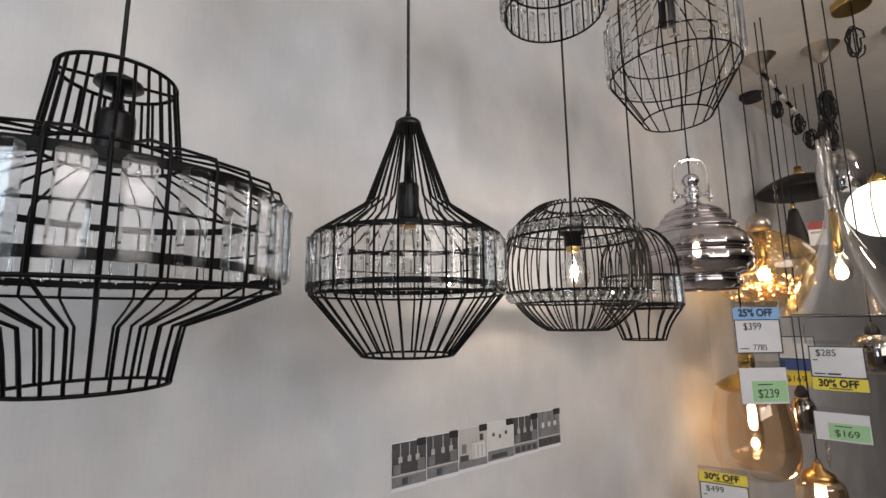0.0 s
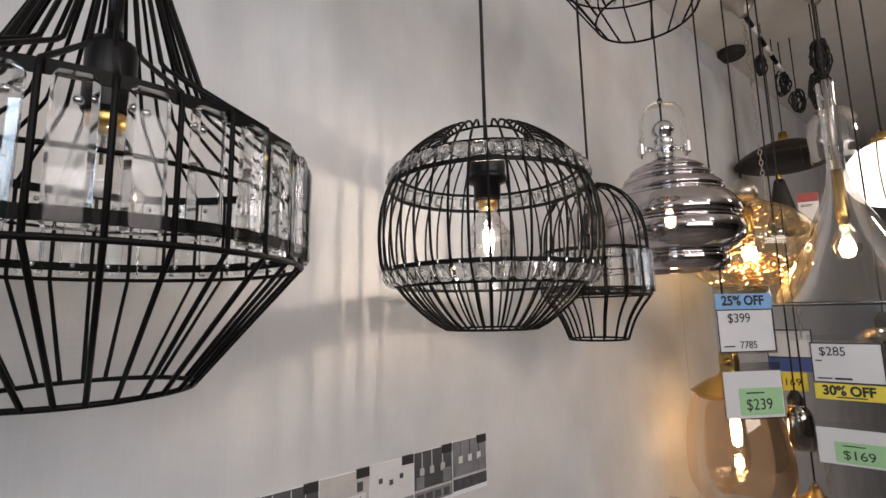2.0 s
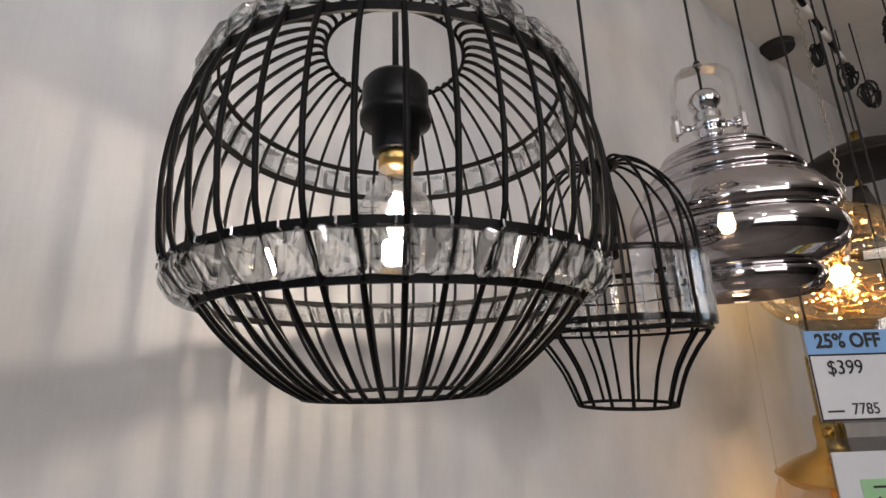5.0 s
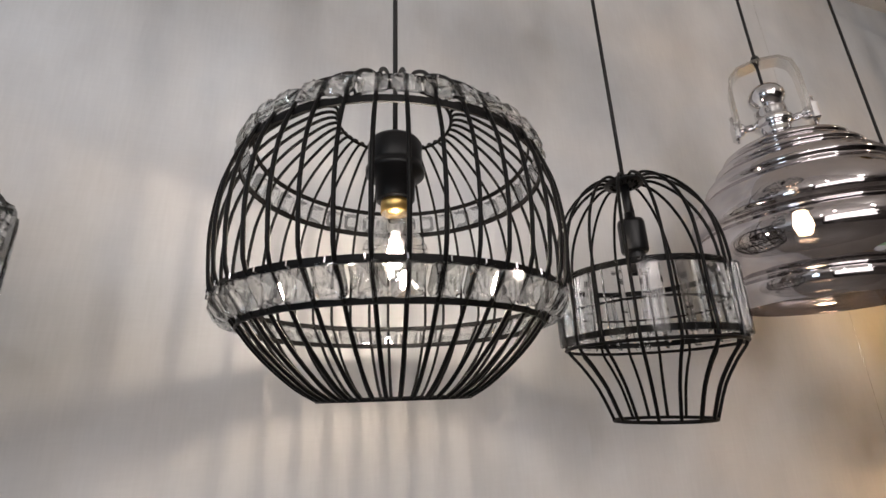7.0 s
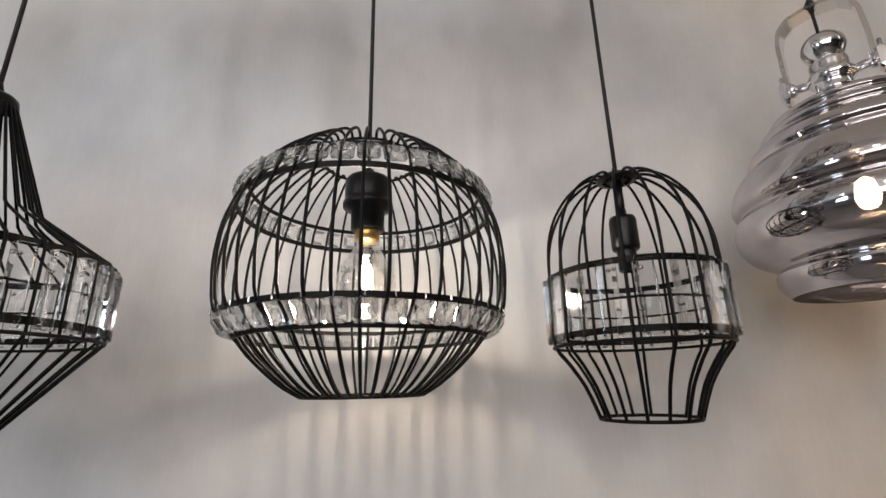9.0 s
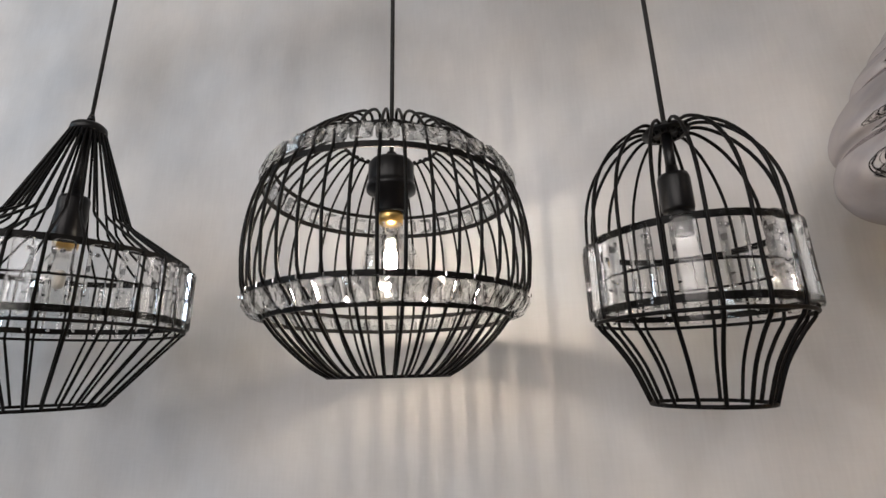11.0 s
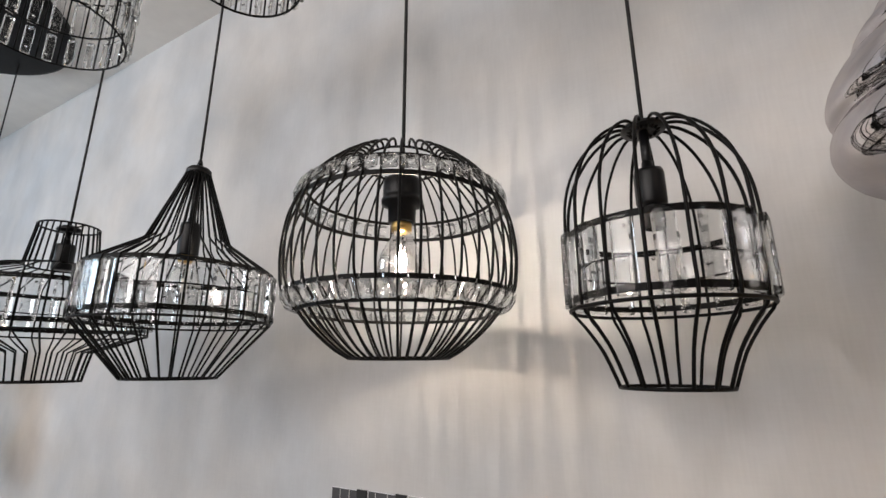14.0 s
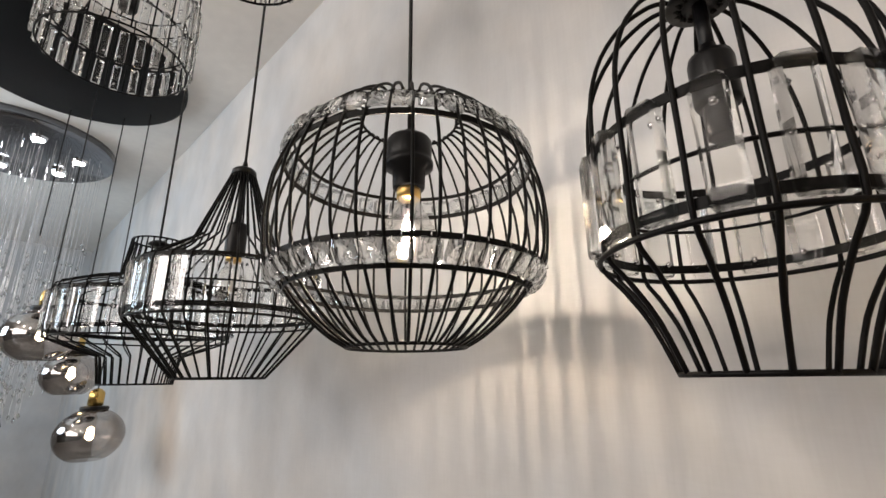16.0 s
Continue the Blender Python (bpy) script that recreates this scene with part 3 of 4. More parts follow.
def cone_glass_lamp(x, y, dz=0.0):
    base = 1.68
    lamp = thing("pendant_lamp", x, y, base + dz, "clear glass flask-shaped cone pendant with a lit bulb", "pendant lamp", "glass pendant lamps")
    z = lambda h: h - base
    part("shade", g_lathe([(rr, z(h)) for rr, h in ease([(0.019, 2.25), (0.018, 2.10), (0.022, 2.00), (0.052, 1.915), (0.110, 1.80), (0.160, 1.70), (0.165, 1.685), (0.160, 1.681)], 4)], 48), M_CLEAR, lamp, "clear glass flask", True)
    part("rim", g_ring(0.163, z(1.684), 0.0025), M_DARK, lamp, "dark rim of the glass", True)
    part("lamp_holder", g_lathe([(0, z(2.02)), (0.012, z(2.02)), (0.014, z(1.90)), (0.009, z(1.88)), (0, z(1.87))], 16), M_BRASS, lamp, smooth=True)
    part("rod", g_tube([(0, 0, z(2.0)), (0, 0, z(2.26))], 0.005, 8), M_NICKEL, lamp, smooth=True)
    part("bulb", g_lathe(ease([(0.012, z(1.88)), (0.030, z(1.835)), (0.024, z(1.80)), (0, z(1.79))], 4), 20), M_BULB, lamp, smooth=True)
    part("filament", g_lathe([(0, z(1.85)), (0.012, z(1.838)), (0.017, z(1.818)), (0.012, z(1.80)), (0, z(1.796))], 12), M_GLOW_WARM, lamp, "glowing bulb", True)
    cord(lamp, 2.25, base, r=0.003, top=CEIL - dz)
    return lamp


def glass_bell_lamp(x, y, z0, z1, r, mat, words):
    h = z1 - z0
    lamp = thing("pendant_lamp", x, y, z0, words, "pendant lamp", "glass bell pendants")
    part("shade", g_lathe(ease([(0.016, h), (r * 0.6, h * 0.96), (r * 0.9, h * 0.75), (r, h * 0.4), (r * 0.95, h * 0.1), (r * 0.85, 0)], 4), 32), mat, lamp, smooth=True)
    part("cap", g_lathe([(0, h + 0.035), (0.008, h + 0.034), (0.018, h + 0.014), (0.019, h - 0.004), (0, h - 0.004)], 20), M_DARK, lamp, "dark cap", True)
    cord(lamp, z1 + 0.03, z0, r=0.002)
    return lamp


def amber_jar_lamp(x, y, dz=0.0):
    base = 1.145
    lamp = thing("pendant_lamp", x, y, base + dz, "large amber glass jar pendant with bronze handle, lit", "pendant lamp", "amber pendant lamps", 15)
    z = lambda h: h - base
    part("shade", g_lathe([(rr, z(h)) for rr, h in ease([(0.068, 1.430), (0.086, 1.422), (0.100, 1.400), (0.112, 1.35), (0.120, 1.29), (0.122, 1.245), (0.117, 1.20), (0.101, 1.168), (0.074, 1.150), (0.066, 1.147)], 4)], 48), M_AMBER, lamp, "amber glass jar", True)
    part("cap", g_lathe([(rr, z(h)) for rr, h in ease([(0, 1.535), (0.020, 1.533), (0.024, 1.51), (0.026, 1.475), (0.060, 1.455), (0.092, 1.432), (0.090, 1.428), (0, 1.428)], 3)], 36), M_BRASS, lamp, "bell-shaped bronze cap", True)
    for s in (-1, 1):
        part("handle", g_block(s * 0.040 - 0.004, s * 0.040 + 0.004, -0.012, 0.012, z(1.50), z(1.635), 0.002), M_BRASS, lamp)
        part("screw", g_move(g_lathe([(0, 0), (0.008, 0.001), (0.009, 0.008), (0.004, 0.012), (0, 0.02)], 12), pose(s * 0.044, 0, z(1.51), 0, 90 * s, 0)), M_BRASS, lamp, smooth=True)
    part("bridge", g_block(-0.044, 0.044, -0.012, 0.012, z(1.635), z(1.643), 0.002), M_BRASS, lamp)
    part("lamp_holder", g_lathe([(0, z(1.428)), (0.019, z(1.428)), (0.019, z(1.385)), (0, z(1.384))], 20), M_BRASS, lamp, smooth=True)
    b = part("bulb", g_lathe(ease([(0.013, z(1.384)), (0.024, z(1.36)), (0.027, z(1.26)), (0.014, z(1.22)), (0, z(1.214))], 4), 20), M_BULB, lamp, "long tubular filament bulb", True)
    part("filament", g_lathe([(0, z(1.372)), (0.011, z(1.364)), (0.013, z(1.33)), (0.011, z(1.295)), (0, z(1.287))], 10), M_GLOW_WARM, b, smooth=True)
    part("filament", g_lathe([(0, z(1.264)), (0.010, z(1.257)), (0.011, z(1.24)), (0, z(1.232))], 10), M_GLOW_WARM, b, smooth=True)
    cord(lamp, 1.53, base, r=0.0024, top=CEIL - dz)
    return lamp


def small_amber_lamp(x, y, dz=0.0):
    base = 0.98
    lamp = thing("pendant_lamp", x, y, base + dz, "small amber glass pendant with a copper cap and a lit bulb", "pendant lamp", "amber pendant lamps")
    z = lambda h: h - base
    part("shade", g_lathe([(rr, z(h)) for rr, h in ease([(0.042, 1.155), (0.060, 1.145), (0.066, 1.11), (0.066, 1.05), (0.056, 1.0), (0.046, 0.981)], 4)], 40), M_AMBER, lamp, "amber glass shade", True)
    part("cap", g_lathe([(0, z(1.20)), (0.012, z(1.20)), (0.016, z(1.185)), (0.040, z(1.17)), (0.048, z(1.152)), (0, z(1.151))], 32), M_COPPER, lamp, "copper cap", True)
    part("loop", g_tube([(0.03 * math.cos(a), 0, z(1.18) + 0.035 * math.sin(a)) for a in [math.pi * i / 10 for i in range(11)]], 0.0022), M_COPPER, lamp)
    part("filament", g_lathe([(0, z(1.13)), (0.014, z(1.12)), (0.016, z(1.07)), (0, z(1.055))], 10), M_GLOW_WARM, lamp, "glowing bulb", True)
    cord(lamp, 1.21, base, r=0.0022, top=CEIL - dz)
    return lamp


def milk_globe(x, y, zc, r):
    base = zc - r
    lamp = thing("pendant_lamp", x, y, base, "glowing white milk glass globe pendant with a brass collar", "pendant lamp", "globe pendant lamps")
    part("shade", g_lathe([(r * math.sin(a), r - r * math.cos(a)) for a in [math.pi * i / 20 for i in range(20)]], 40), M_MILK, lamp, "glowing white glass globe", True)
    part("collar", g_lathe([(0, 2 * r + 0.035), (0.010, 2 * r + 0.034), (0.026, 2 * r + 0.012), (0.030, 2 * r - 0.006), (0, 2 * r - 0.006)], 28), M_BRASS, lamp, "brass collar", True)
    part("hoop", g_tube([((r + 0.03) * math.cos(a), 0, r + (r + 0.03) * math.sin(a)) for a in [2 * math.pi * i / 48 for i in range(48)]], 0.002, 6, True), M_NICKEL, lamp, "thin metal hoop", True)
    cord(lamp, zc + r + 0.02, base, r=0.0024)
    return lamp


def saucer_lamp(x, y, zc, r):
    base = zc - 0.03
    lamp = thing("pendant_lamp", x, y, base, "wide dark bronze saucer pendant shade", "pendant lamp", "dark metal pendant lamps")
    part("shade", g_lathe(ease([(0.0, 0.112), (0.03, 0.110), (0.08, 0.096), (r * 0.8, 0.068), (r, 0.040), (r * 0.98, 0.026), (r * 0.7, 0.006), (r * 0.3, 0.0), (0.0, 0.0)], 4), 48), M_DARK, lamp, "dark bronze saucer", True)
    part("collar", g_lathe([(0, 0.150), (0.014, 0.149), (0.016, 0.122), (0.034, 0.109), (0, 0.107)], 20), M_BRASS, lamp, smooth=True)
    cord(lamp, zc + 0.115, base, r=0.002)
    return lamp


def dark_cone_lamp(x, y, z0, z1, r):
    lamp = thing("pendant_lamp", x, y, z0, "narrow dark metal cone pendant shade", "pendant lamp", "dark metal pendant lamps")
    h = z1 - z0
    part("shade", g_lathe([(0, h), (0.016, h), (0.020, h * 0.9), (r, 0.02), (r * 1.02, 0.0), (r * 0.97, 0.0), (0.016, h * 0.85), (0, h * 0.84)], 32), M_DARK, lamp, smooth=True)
    part("collar", g_lathe([(0, h + 0.03), (0.006, h + 0.03), (0.010, h), (0, h - 0.004)], 16), M_BRASS, lamp, smooth=True)
    cord(lamp, z1 + 0.02, z0, r=0.0018)
    return lamp


def smoked_globe(x, y, z_top, r):
    """A globe of smoked glass, cut off below, under a brass holder."""
    base = z_top - 0.075 - 1.72 * r
    lamp = thing("pendant_lamp", x, y, base, "smoked glass globe pendant with a brass holder and lit bulb", "pendant lamp", "smoked globe pendants")
    c = 0.72 * r + r * 0.08
    prof = [(r * math.sin(a) , c - 0.86 * r * math.cos(a)) for a in [math.pi * (0.16 + 0.74 * i / 18) for i in range(19)]]
    top = prof[-1][1]
    part("shade", g_lathe(prof, 40), M_SMOKE, lamp, "smoked mirror glass globe", True)
    part("disc", g_lathe([(0, top + 0.012), (0.040, top + 0.011), (0.044, top + 0.006), (0.042, top - 0.002), (0, top - 0.002)], 28), M_SOCKET, lamp, "black collar", True)
    part("holder", g_lathe([(0, top + 0.072), (0.010, top + 0.070), (0.020, top + 0.062), (0.024, top + 0.055), (0.024, top + 0.015), (0.018, top + 0.011), (0, top + 0.011)], 28), M_BRASS, lamp, "brass lamp holder", True)
    part("filament", g_lathe([(0, c + 0.03), (0.010, c + 0.022), (0.013, c - 0.008), (0, c - 0.02)], 10), M_GLOW_WARM, lamp, "glowing bulb", True)
    cord(lamp, base + top + 0.07, base, r=0.0022)
    return lamp


chromed_lamp(0.604, 0.030, -0.004, 0.925)
fairy_globe(1.050, 0.022, 1.792, 0.136).scale = (1.2, 1.2, 1.0)
cone_glass_lamp(1.035, -0.193, -0.055)
glass_bell_lamp(1.47, -0.125, 2.09, 2.27, 0.075, M_CLEAR_GREY, "smoked glass bell pendant with a dark cap")
glass_bell_lamp(1.04, -0.047, 1.265, 1.375, 0.036, M_BROWN, "dark brown glass bell pendant")
glass_bell_lamp(1.10, -0.229, 1.462, 1.575, 0.060, M_BROWN, "dark brown glossy glass globe pendant")
amber_jar_lamp(0.945, 0.065, -0.024)
small_amber_lamp(1.026, -0.070, -0.020)
milk_globe(1.385, -0.244, 2.002, 0.098)
saucer_lamp(1.69, 0.065, 2.185, 0.168)
dark_cone_lamp(1.53, 0.054, 1.875, 2.08, 0.055)
smoked_globe(-1.715, 0.017, 1.572, 0.105)
smoked_globe(-1.82, -0.057, 1.765, 0.092)
smoked_globe(-1.665, -0.176, 1.900, 0.105)


# ---- the upper row of wire lamps ----
def upper_cage(x, y, zb):
    lamp = thing("pendant_lamp", x, y, zb, "black wire basket pendant with tall crystals, hung high", "pendant lamp", GROUP)
    ribs(lamp, 18, [(0.072, 0.001), (0.100, 0.048), (0.135, 0.108), (0.136, 0.150), (0.136, 0.255), (0.080, 0.30), (0.02, 0.33)], 0.0016)
    for r, h in ((0.072, 0.001), (0.136, 0.110), (0.118, 0.165), (0.02, 0.33)):
        part("ring", g_ring(r, h, 0.0018), M_BLACK, lamp, smooth=True)
    crystal_bars(lamp, 18, 0.1415, 0.122, 0.026, 0.009, 0.12, 10)
    part("cap", g_lathe([(0, 0.342), (0.018, 0.34), (0.022, 0.328), (0, 0.327)], 20), M_SOCKET, lamp, smooth=True)
    socket(lamp, zb + 0.235, zb + 0.295, zb, 0.0175)
    part("stem", g_tube([(0, 0, 0.295), (0, 0, 0.335)], 0.005, 8), M_SOCKET, lamp)
    cord(lamp, zb + 0.33, zb)
    return lamp


def upper_drum(x, y, zb, r):
    lamp = thing("pendant_lamp", x, y, zb, "round black wire drum pendant ringed with crystal bars, hung high", "pendant lamp", GROUP)
    n = 24
    ribs(lamp, n, [(r, 0.001), (r, 0.075), (r, 0.16), (r * 0.9, 0.185)], 0.0016)
    for rr, h in ((r, 0.001), (r * 0.96, 0.072), (r, 0.16), (r * 0.9, 0.185)):
        part("ring", g_ring(rr, h, 0.0019), M_BLACK, lamp, smooth=True)
    for k in range(3):
        part("spoke", g_tube([(-r * 0.9, 0, 0.185), (r * 0.9, 0, 0.185)], 0.0016), M_BLACK, lamp, at=spun(k, 6))
    crystal_bars(lamp, n, r + 0.005, 0.006, r * 0.125, 0.009, 0.060, 7.5)
    crystal_bars(lamp, n, r + 0.006, 0.078, r * 0.15, 0.009, 0.080, 7.5)
    socket(lamp, zb + 0.125, zb + 0.185, zb, 0.0175)
    cord(lamp, zb + 0.185, zb)
    return lamp


upper_drum(-0.198, -0.143, 2.164, 0.085)
upper_cage(0.216, -0.138, 2.075)
upper_drum(-0.640, -0.227, 2.196, 0.125)


# ---- the multiple pendant on a black ceiling plate ----
plate = thing("ceiling_plate", -1.6, -0.25, CEIL - 0.03, "large round black ceiling plate with cords", "ceiling plate")
part("disc", g_lathe([(0, 0), (0.35, 0), (0.36, 0.004), (0.36, 0.03), (0, 0.03)], 64), M_BLACK, plate, "black metal disc", True)
for px, py in ((-0.30, 0.02), (-0.22, -0.20)):
    part("cord", g_tube([(px, py, -0.55), (px, py, -0.3), (px, py, 0.002)], 0.0022), M_CORD, plate, "thin black cord", True)


# ---- crystal rain chandelier ----
def rain_chandelier(x, y, r):
    base = 1.25
    top = CEIL - base
    lamp = thing("chandelier", x, y, base, "round crystal rain chandelier on a mirrored ceiling plate", "chandelier")
    part("plate", g_lathe([(0, top - 0.05), (r - 0.01, top - 0.05), (r, top - 0.04), (r, top), (0, top)], 64), M_PLATE, lamp, "dark mirrored round plate", True)
    rng = random.Random(9)
    bead = g_lathe([(0, -0.014), (0.008, 0), (0, 0.014)], 6)
    wires, beads = [], []
    for i in range(170):
        a = i * 2.39996
        q = r * 0.9 * math.sqrt((i + 0.5) / 170)
        px, py = q * math.cos(a), q * math.sin(a)
        zl = 0.9 * (q / r) ** 2 * 0.5 + rng.uniform(0, 0.12)
        wires.append(g_tube([(px, py, zl), (px, py, top - 0.05)], 0.0009, 3))
        for k in range(5):
            beads.append(g_move(bead, Matrix.Translation((px, py, zl + 0.11 * k + rng.uniform(0, 0.08)))))
    tagged(part("strand_curtain", g_join(*wires), M_CHROME, lamp, "fine steel strands"), kind="stuff")
    tagged(part("bead_curtain", g_join(*beads), M_CRYSTAL, lamp, "hanging crystal drops"), kind="stuff")
    for a in range(6):
        s = part("spot", g_lathe([(0, -0.012), (0.030, -0.012), (0.036, 0), (0, 0)], 20), M_CHROME, lamp, "small chrome spot", at=spun(a, 6, 14) @ pose(r * 0.62, 0, top - 0.05))
        part("lens", g_lathe([(0, -0.016), (0.024, -0.015), (0.026, -0.012), (0, -0.012)], 16), M_SPOT, s, "cool white lens")
    return lamp


rain_chandelier(-2.46, -0.36, 0.38)


# ---- photo prints on the wall ----
def photo(i, x, kind):
    w, h = 0.0845, 0.094
    z0 = 1.288 + 0.0022 * i
    tone = {"dark": M_PH_DARK, "mid": M_PH_MID, "light": M_PH_LIGHT, "pale": M_PH_PALE}[kind]
    words = {"dark": "dark photo print of a kitchen taped to the wall", "mid": "grey photo print of a room taped to the wall",
             "light": "light photo print of a room taped to the wall", "pale": "pale photo print of a wall taped up"}[kind]
    p = thing("photo_print", x, WALL, z0, words, "photo", "photo prints in a row")
    rng = random.Random(i)
    part("sheet", g_block(0, w, -0.0015, -0.0002, 0, h), M_CARD, p)
    part("picture", g_block(0.001, w - 0.001, -0.0020, -0.0014, 0.008, h - 0.001), tone, p, "printed picture")
    d = 0.0022

    def shape(a, b, ww, hh, mat):
        nonlocal d
        d += 0.00012
        part("printed_shape", g_block(a, a + ww, -d, -0.0019, b, b + hh), mat, p)

    if kind in ("dark", "mid"):
        shape(0.001, 0.008, w - 0.002, 0.020, M_PH_MID if kind == "dark" else M_PH_DARK)
        shape(0.001, 0.028, w - 0.002, 0.004, M_PH_LIGHT)
        for k in range(3):
            a = 0.014 + 0.022 * k + rng.uniform(-0.003, 0.003)
            shape(a + 0.004, 0.066, 0.0012, 0.026, M_PH_PALE if kind == "dark" else M_PH_DARK)
            shape(a, 0.054, 0.009, 0.012, M_PH_LIGHT if kind == "dark" else M_PH_PALE)
        for k in range(4):
            shape(0.006 + 0.019 * k, 0.011, 0.013, 0.013, rng.choice((M_PH_DARK, M_PH_MID, M_PH_DARK)))
        shape(0.004, 0.034, 0.016, 0.018, M_PH_MID)
        shape(0.062, 0.034, 0.018, 0.022, M_PH_MID)
    elif kind == "light":
        shape(0.001, 0.008, w - 0.002, 0.016, M_PH_MID)
        shape(0.040, 0.024, 0.038, 0.034, M_PH_PALE)
        for k in range(3):
            shape(0.043 + 0.012 * k, 0.027, 0.0016, 0.028, M_PH_MID)
        shape(0.004, 0.024, 0.024, 0.012, M_PH_DARK)
        shape(0.010, 0.040, 0.012, 0.020, M_PH_MID)
        shape(0.062, 0.062, 0.010, 0.014, M_PH_DARK)
    else:
        shape(0.001, 0.008, w - 0.002, 0.022, M_PH_MID)
        for k in range(3):
            shape(0.016 + 0.02 * k, 0.062 - 0.006 * (k == 1), 0.007, 0.008, M_PH_DARK)
        shape(0.012, 0.012, 0.05, 0.010, M_PH_DARK)
    part("tape", g_block(w * 0.72, w * 0.98, -0.0045, -0.0016, h - 0.012, h + 0.002), M_INK, p, "dark tape")


for i, kind in enumerate(("dark", "dark", "light", "pale", "dark", "mid")):
    photo(i, -0.308 + 0.0851 * i, kind)


# ---- price tags ----
def text_part(body, size, x, z, y, mat, parent, weight=0.0, name="lettering"):
    c = bpy.data.curves.new(name, "FONT")
    c.body, c.size, c.extrude, c.offset = body, size, 0.0002, size * weight
    ob = new(name + "_curve", c)
    me = bpy.data.meshes.new_from_object(ob.evaluated_get(bpy.context.evaluated_depsgraph_get()))
    bpy.data.objects.remove(ob)
    me.materials.clear()
    me.materials.append(mat)
    t = new(name, me)
    t.parent = parent
    t.matrix_basis = pose(x, y, z, 90, 0, 0)
    return t


def card(parent, name, x, z, w, h, mat, y=0.0, label=""):
    return part(name, g_block(x, x + w, y - 0.0008, y, z, z + h), mat, parent, label)


def framed(parent, x, z, w, h, y):
    b = 0.003
    for a in ((x, z, w, b), (x, z + h - b, w, b), (x, z, b, h), (x + w - b, z, b, h)):
        card(parent, "border", *a, M_INK, y)


def bars(parent, x, z, n, w, y, h=0.003):
    for i in range(n):
        card(parent, "print_line", x, z - i * h * 2, w * (1 - 0.2 * i), h, M_INK, y)


def tag_sleeve(t, w, h):
    part("sleeve", g_block(-0.004, w + 0.004, 0.0002, 0.0012, -0.004, h + 0.02), M_SLEEVE, t, "clear plastic sleeve")


def tag_blue(x, y, z, turn):
    t = thing("price_tag", x, y, z, "white and blue sale tag marked 25% OFF, hung in plastic", "price tag", "price tags", turn)
    w, h = 0.168, 0.150
    tag_sleeve(t, w, h)
    card(t, "card", 0, 0, w, h - 0.04, M_CARD)
    framed(t, 0, 0, w, h - 0.04, -0.001)
    card(t, "banner", 0, h - 0.040, w, 0.040, M_BLUE, -0.001, "blue banner")
    text_part("25% OFF", 0.034, 0.018, h - 0.029, -0.002, M_INK, t, 0.035)
    text_part("$399", 0.034, 0.030, 0.076, -0.002, M_INK, t)
    bars(t, 0.014, 0.014, 1, 0.03, -0.002)
    text_part("7785", 0.026, 0.060, 0.010, -0.002, M_INK, t)
    return t


def tag_green(x, y, z, turn, price, w=0.160, h=0.105):
    t = thing("price_tag", x, y, z, "white tag with a green price sticker of " + price, "price tag", "price tags", turn)
    tag_sleeve(t, w, h)
    card(t, "card", 0, 0, w, h, M_CARD)
    card(t, "sticker", w * 0.24, 0.006, w * 0.74, h * 0.58, M_GREEN, -0.001, "green price sticker")
    text_part(price, 0.036, w * 0.34, 0.018, -0.002, M_INK, t)
    bars(t, w * 0.36, h * 0.52, 1, 0.05, -0.002)
    return t


def tag_yellow(x, y, z, turn, price, up=False):
    t = thing("price_tag", x, y, z, "white sale tag with a yellow 30% OFF strip", "price tag", "price tags", turn)
    w, h = 0.168, 0.145
    tag_sleeve(t, w, h)
    zc, zb = (0, 0.105) if up else (0.042, 0)
    card(t, "card", 0, zc, w, 0.103, M_CARD)
    framed(t, 0, zc, w, 0.103, -0.001)
    card(t, "banner", 0, zb, w, 0.040, M_YELLOW, -0.001, "yellow banner")
    text_part("30% OFF", 0.033, 0.018, zb + 0.012, -0.002, M_INK, t, 0.04)
    bars(t, 0.05, zb + 0.005, 1, 0.07, -0.002)
    text_part(price, 0.032, 0.020, zc + 0.070, -0.002, M_INK, t)
    bars(t, 0.010, zc + 0.010, 1, 0.035, -0.002)
    bars(t, 0.052, zc + 0.009, 1, 0.04, -0.002, 0.005)
    bars(t, 0.010, zc + 0.055, 1, 0.015, -0.002)
    return t


def tag_small(x, y, z, turn):
    t = thing("price_tag", x, y, z, "small white tag with a navy strip and a yellow sticker", "price tag", "price tags", turn)
    card(t, "card", 0, 0.085, 0.10, 0.075, M_CARD)
    framed(t, 0, 0.085, 0.10, 0.075, -0.001)
    card(t, "banner", 0, 0.050, 0.10, 0.035, M_NAVY, -0.001, "navy banner")
    card(t, "sticker", 0.005, 0.0, 0.075, 0.048, M_YELLOW, -0.002, "yellow price sticker")
    text_part("$169", 0.026, 0.014, 0.014, -0.003, M_INK, t)
    return t


def sized(ob, sx, sz):
    ob.scale = (sx, sx, sz)
    return ob


def tag_string(t, w, z0, z1):
    part("string", g_tube([(w / 2, 0.001, z0), (w / 2, 0.001, z1)], 0.0005, 4), M_SLEEVE, t, "clear nylon string")


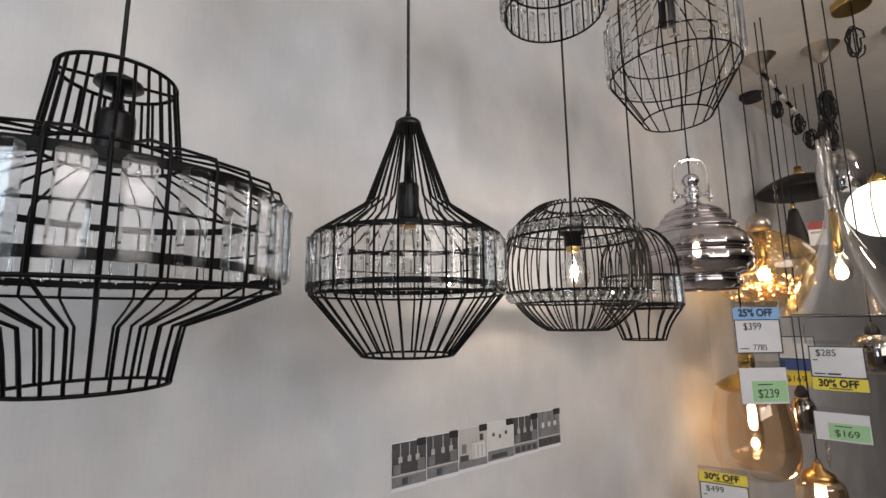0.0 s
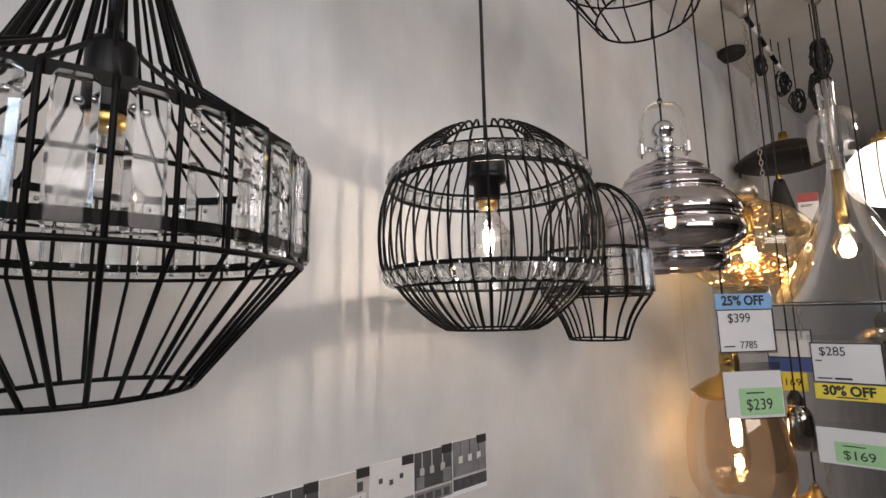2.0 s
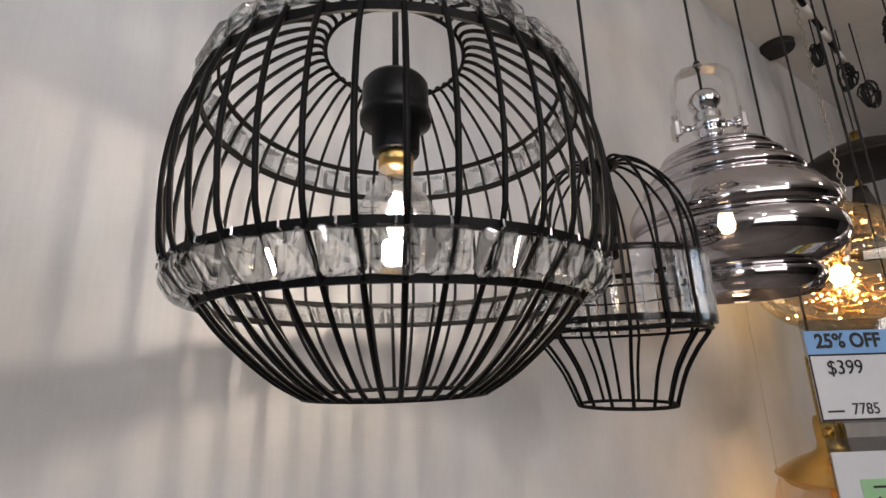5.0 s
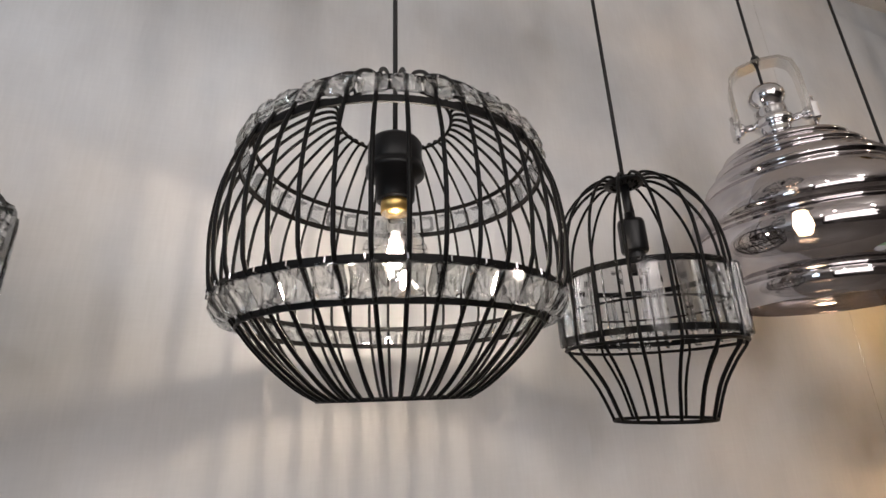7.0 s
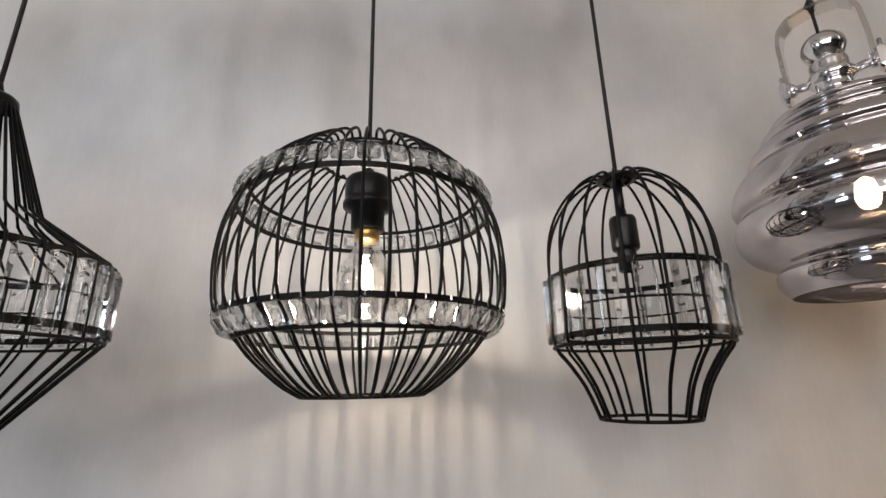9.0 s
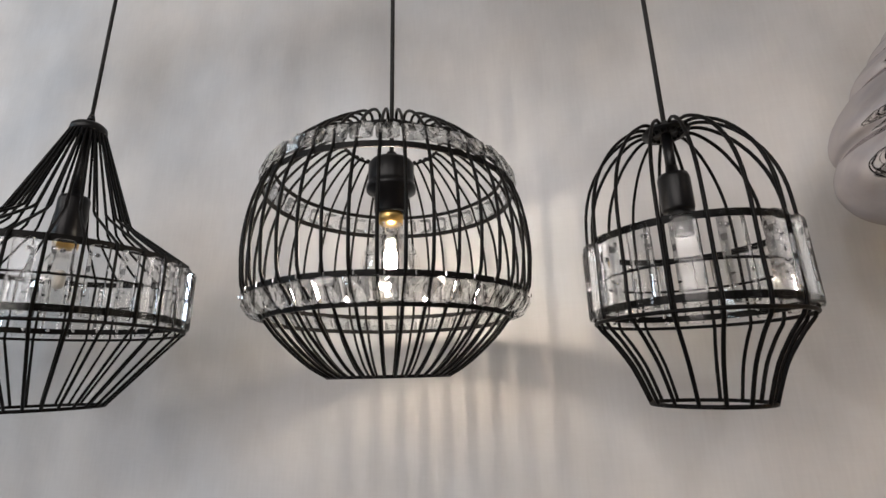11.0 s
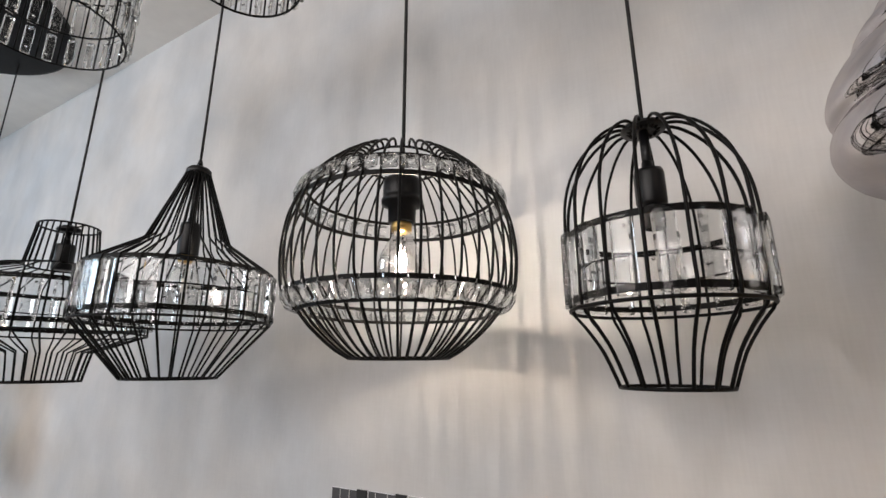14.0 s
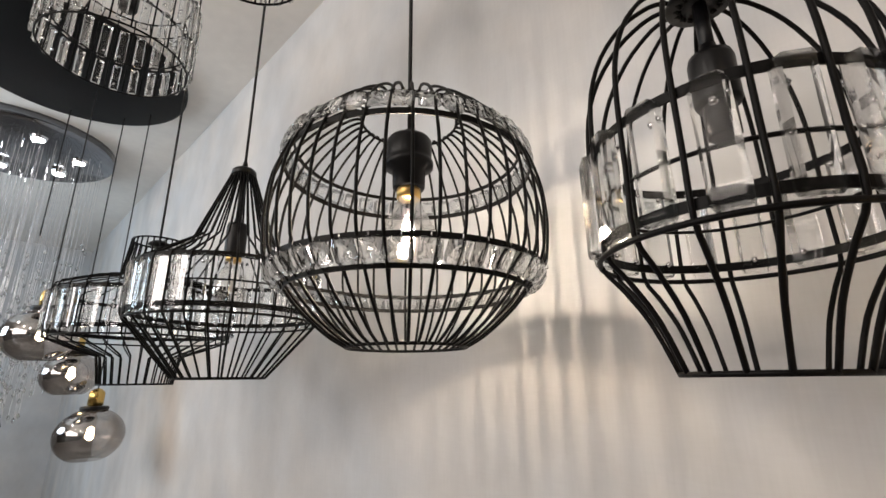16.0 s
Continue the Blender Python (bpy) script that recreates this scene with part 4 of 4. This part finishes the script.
sized(tag_blue(0.744, 0.008, 1.522, -32), 0.863, 0.913)
sized(tag_green(0.726, 0.000, 1.378, -32, "$239"), 0.90, 0.98)
tag = sized(tag_yellow(0.862, -0.134, 1.424, -76, "$285"), 0.71, 0.84)
part("pocket", g_block(-0.05, 0.20, 0.002, 0.003, 0.15, 0.25), M_SLEEVE, tag, "clear plastic pocket")
part("edge", g_block(-0.05, 0.20, 0.0005, 0.004, 0.25, 0.253), M_INK, tag, "dark hem of the pocket")
sized(tag_green(0.876, -0.123, 1.285, -76, "$169"), 0.74, 0.72)
tag = sized(tag_yellow(0.690, 0.127, 1.068, -66, "$499", True), 0.73, 0.73)
tag_string(tag, 0.168, 0.14, 2.257)
tag_small(1.045, 0.005, 1.405, -70)


def tag_red(x, y, z, turn):
    t = thing("price_tag", x, y, z, "narrow white card with a red top, hung on a string", "price tag", "price tags", turn)
    card(t, "card", 0, 0, 0.075, 0.085, M_CARD)
    card(t, "banner", 0, 0.085, 0.075, 0.040, M_RED, 0, "red banner")
    bars(t, 0.010, 0.070, 2, 0.045, -0.001)
    tag_string(t, 0.075, 0.12, CEIL - z)
    return t


sized(tag_red(1.43, -0.015, 1.905, -66), 0.75, 0.75)


# ---- canopies, chains and coiled cords at the ceiling ----
def cone_canopy(x, y):
    c = thing("ceiling_canopy", x, y, CEIL - 0.07, "brushed nickel cone canopy on the ceiling", "canopy", "ceiling canopies")
    part("cup", g_lathe(ease([(0, 0.0), (0.010, 0.0), (0.016, 0.008), (0.034, 0.04), (0.056, 0.064), (0.058, 0.07), (0, 0.07)], 3), 32), M_NICKEL, c, "nickel cone", True)
    return c


def disc_canopy(x, y, mat, words, r=0.05):
    c = thing("ceiling_canopy", x, y, CEIL - 0.025, words, "canopy", "ceiling canopies")
    part("disc", g_lathe([(0, 0), (r * 0.95, 0.0), (r, 0.005), (r, 0.025), (0, 0.025)], 36), mat, c, smooth=False)
    return c


def chain(x, y, z0, z1):
    c = thing("lamp_chain", x, y, z0, "thin dark metal chain hanging from a canopy", "chain")
    me = mesh("link", g_tube([(0.005 * math.cos(a), 0, 0.011 * math.sin(a)) for a in [2 * math.pi * i / 10 for i in range(10)]], 0.0014, 4, True), M_NICKEL, True)
    n = int((z1 - z0) / 0.018)
    for i in range(n):
        part("link", me, M_NICKEL, c, at=pose(0, 0, 0.011 + 0.018 * i, 0, 0, 90 * (i % 2) + 20))
    return c


def coil(x, y, zc, r, seed, loops=7, drop=None):
    """Spare cord wound up and hanging on its lead."""
    rng = random.Random(seed)
    c = thing("coiled_cord", x, y, zc - 1.4 * r, "spare black cord wound into a bundle", "cord", "coiled cords", -55)
    pts = []
    for k in range(loops):
        sx, sz, ph, dx = rng.uniform(0.2, 0.5) * r, rng.uniform(0.9, 1.4) * r, rng.uniform(0, 0.6), rng.uniform(-0.25, 0.25) * r
        pts += [(sx * math.cos(a + ph) + dx, rng.uniform(-0.2, 0.2) * r, 1.4 * r + sz * math.sin(a + ph)) for a in [2 * math.pi * i / 14 for i in range(14)]]
    part("winding", g_tube(pts, 0.0030, 5), M_CORD, c, smooth=True)
    part("lead", g_tube([(0, 0, 1.4 * r), (0, 0, CEIL - zc + 1.4 * r)], 0.0022, 5), M_CORD, c, smooth=True)
    return c


cone_canopy(1.315, 0.043)
cone_canopy(1.435, -0.132)
cone_canopy(1.52, -0.36)
disc_canopy(1.19, -0.284, M_BRASS, "round brass canopy on the ceiling", 0.055)
disc_canopy(1.655, 0.200, M_DARK, "round dark canopy on the ceiling", 0.055)
chain(1.318, 0.043, 1.93, 2.63)
chain(1.072, -0.088, 1.16, 1.32)
chain(1.035, -0.078, 1.545, 1.68)
coil(1.60, 0.082, 2.565, 0.030, 2)
coil(1.74, 0.053, 2.52, 0.042, 3)
coil(1.74, 0.015, 2.43, 0.042, 4)
coil(1.514, -0.110, 2.475, 0.050, 5, 12)
coil(1.52, -0.100, 2.36, 0.055, 6, 12)
ring = coil(1.19, -0.284, 2.55, 0.050, 7, 3)
rod = thing("striped_rod", 1.315, 0.043, 2.47, "slanting rod wound with black and white tape", "rod")
for i in range(6):
    a, b = i / 6, (i + 1) / 6
    p = [(0.005 + 0.40 * t, -0.005 + 0.01 * t, 0.165 - 0.07 * t) for t in (a, b)]
    part("band", g_tube(p, 0.008, 8), M_WHITE if i % 2 else M_SOCKET, rod, smooth=True)
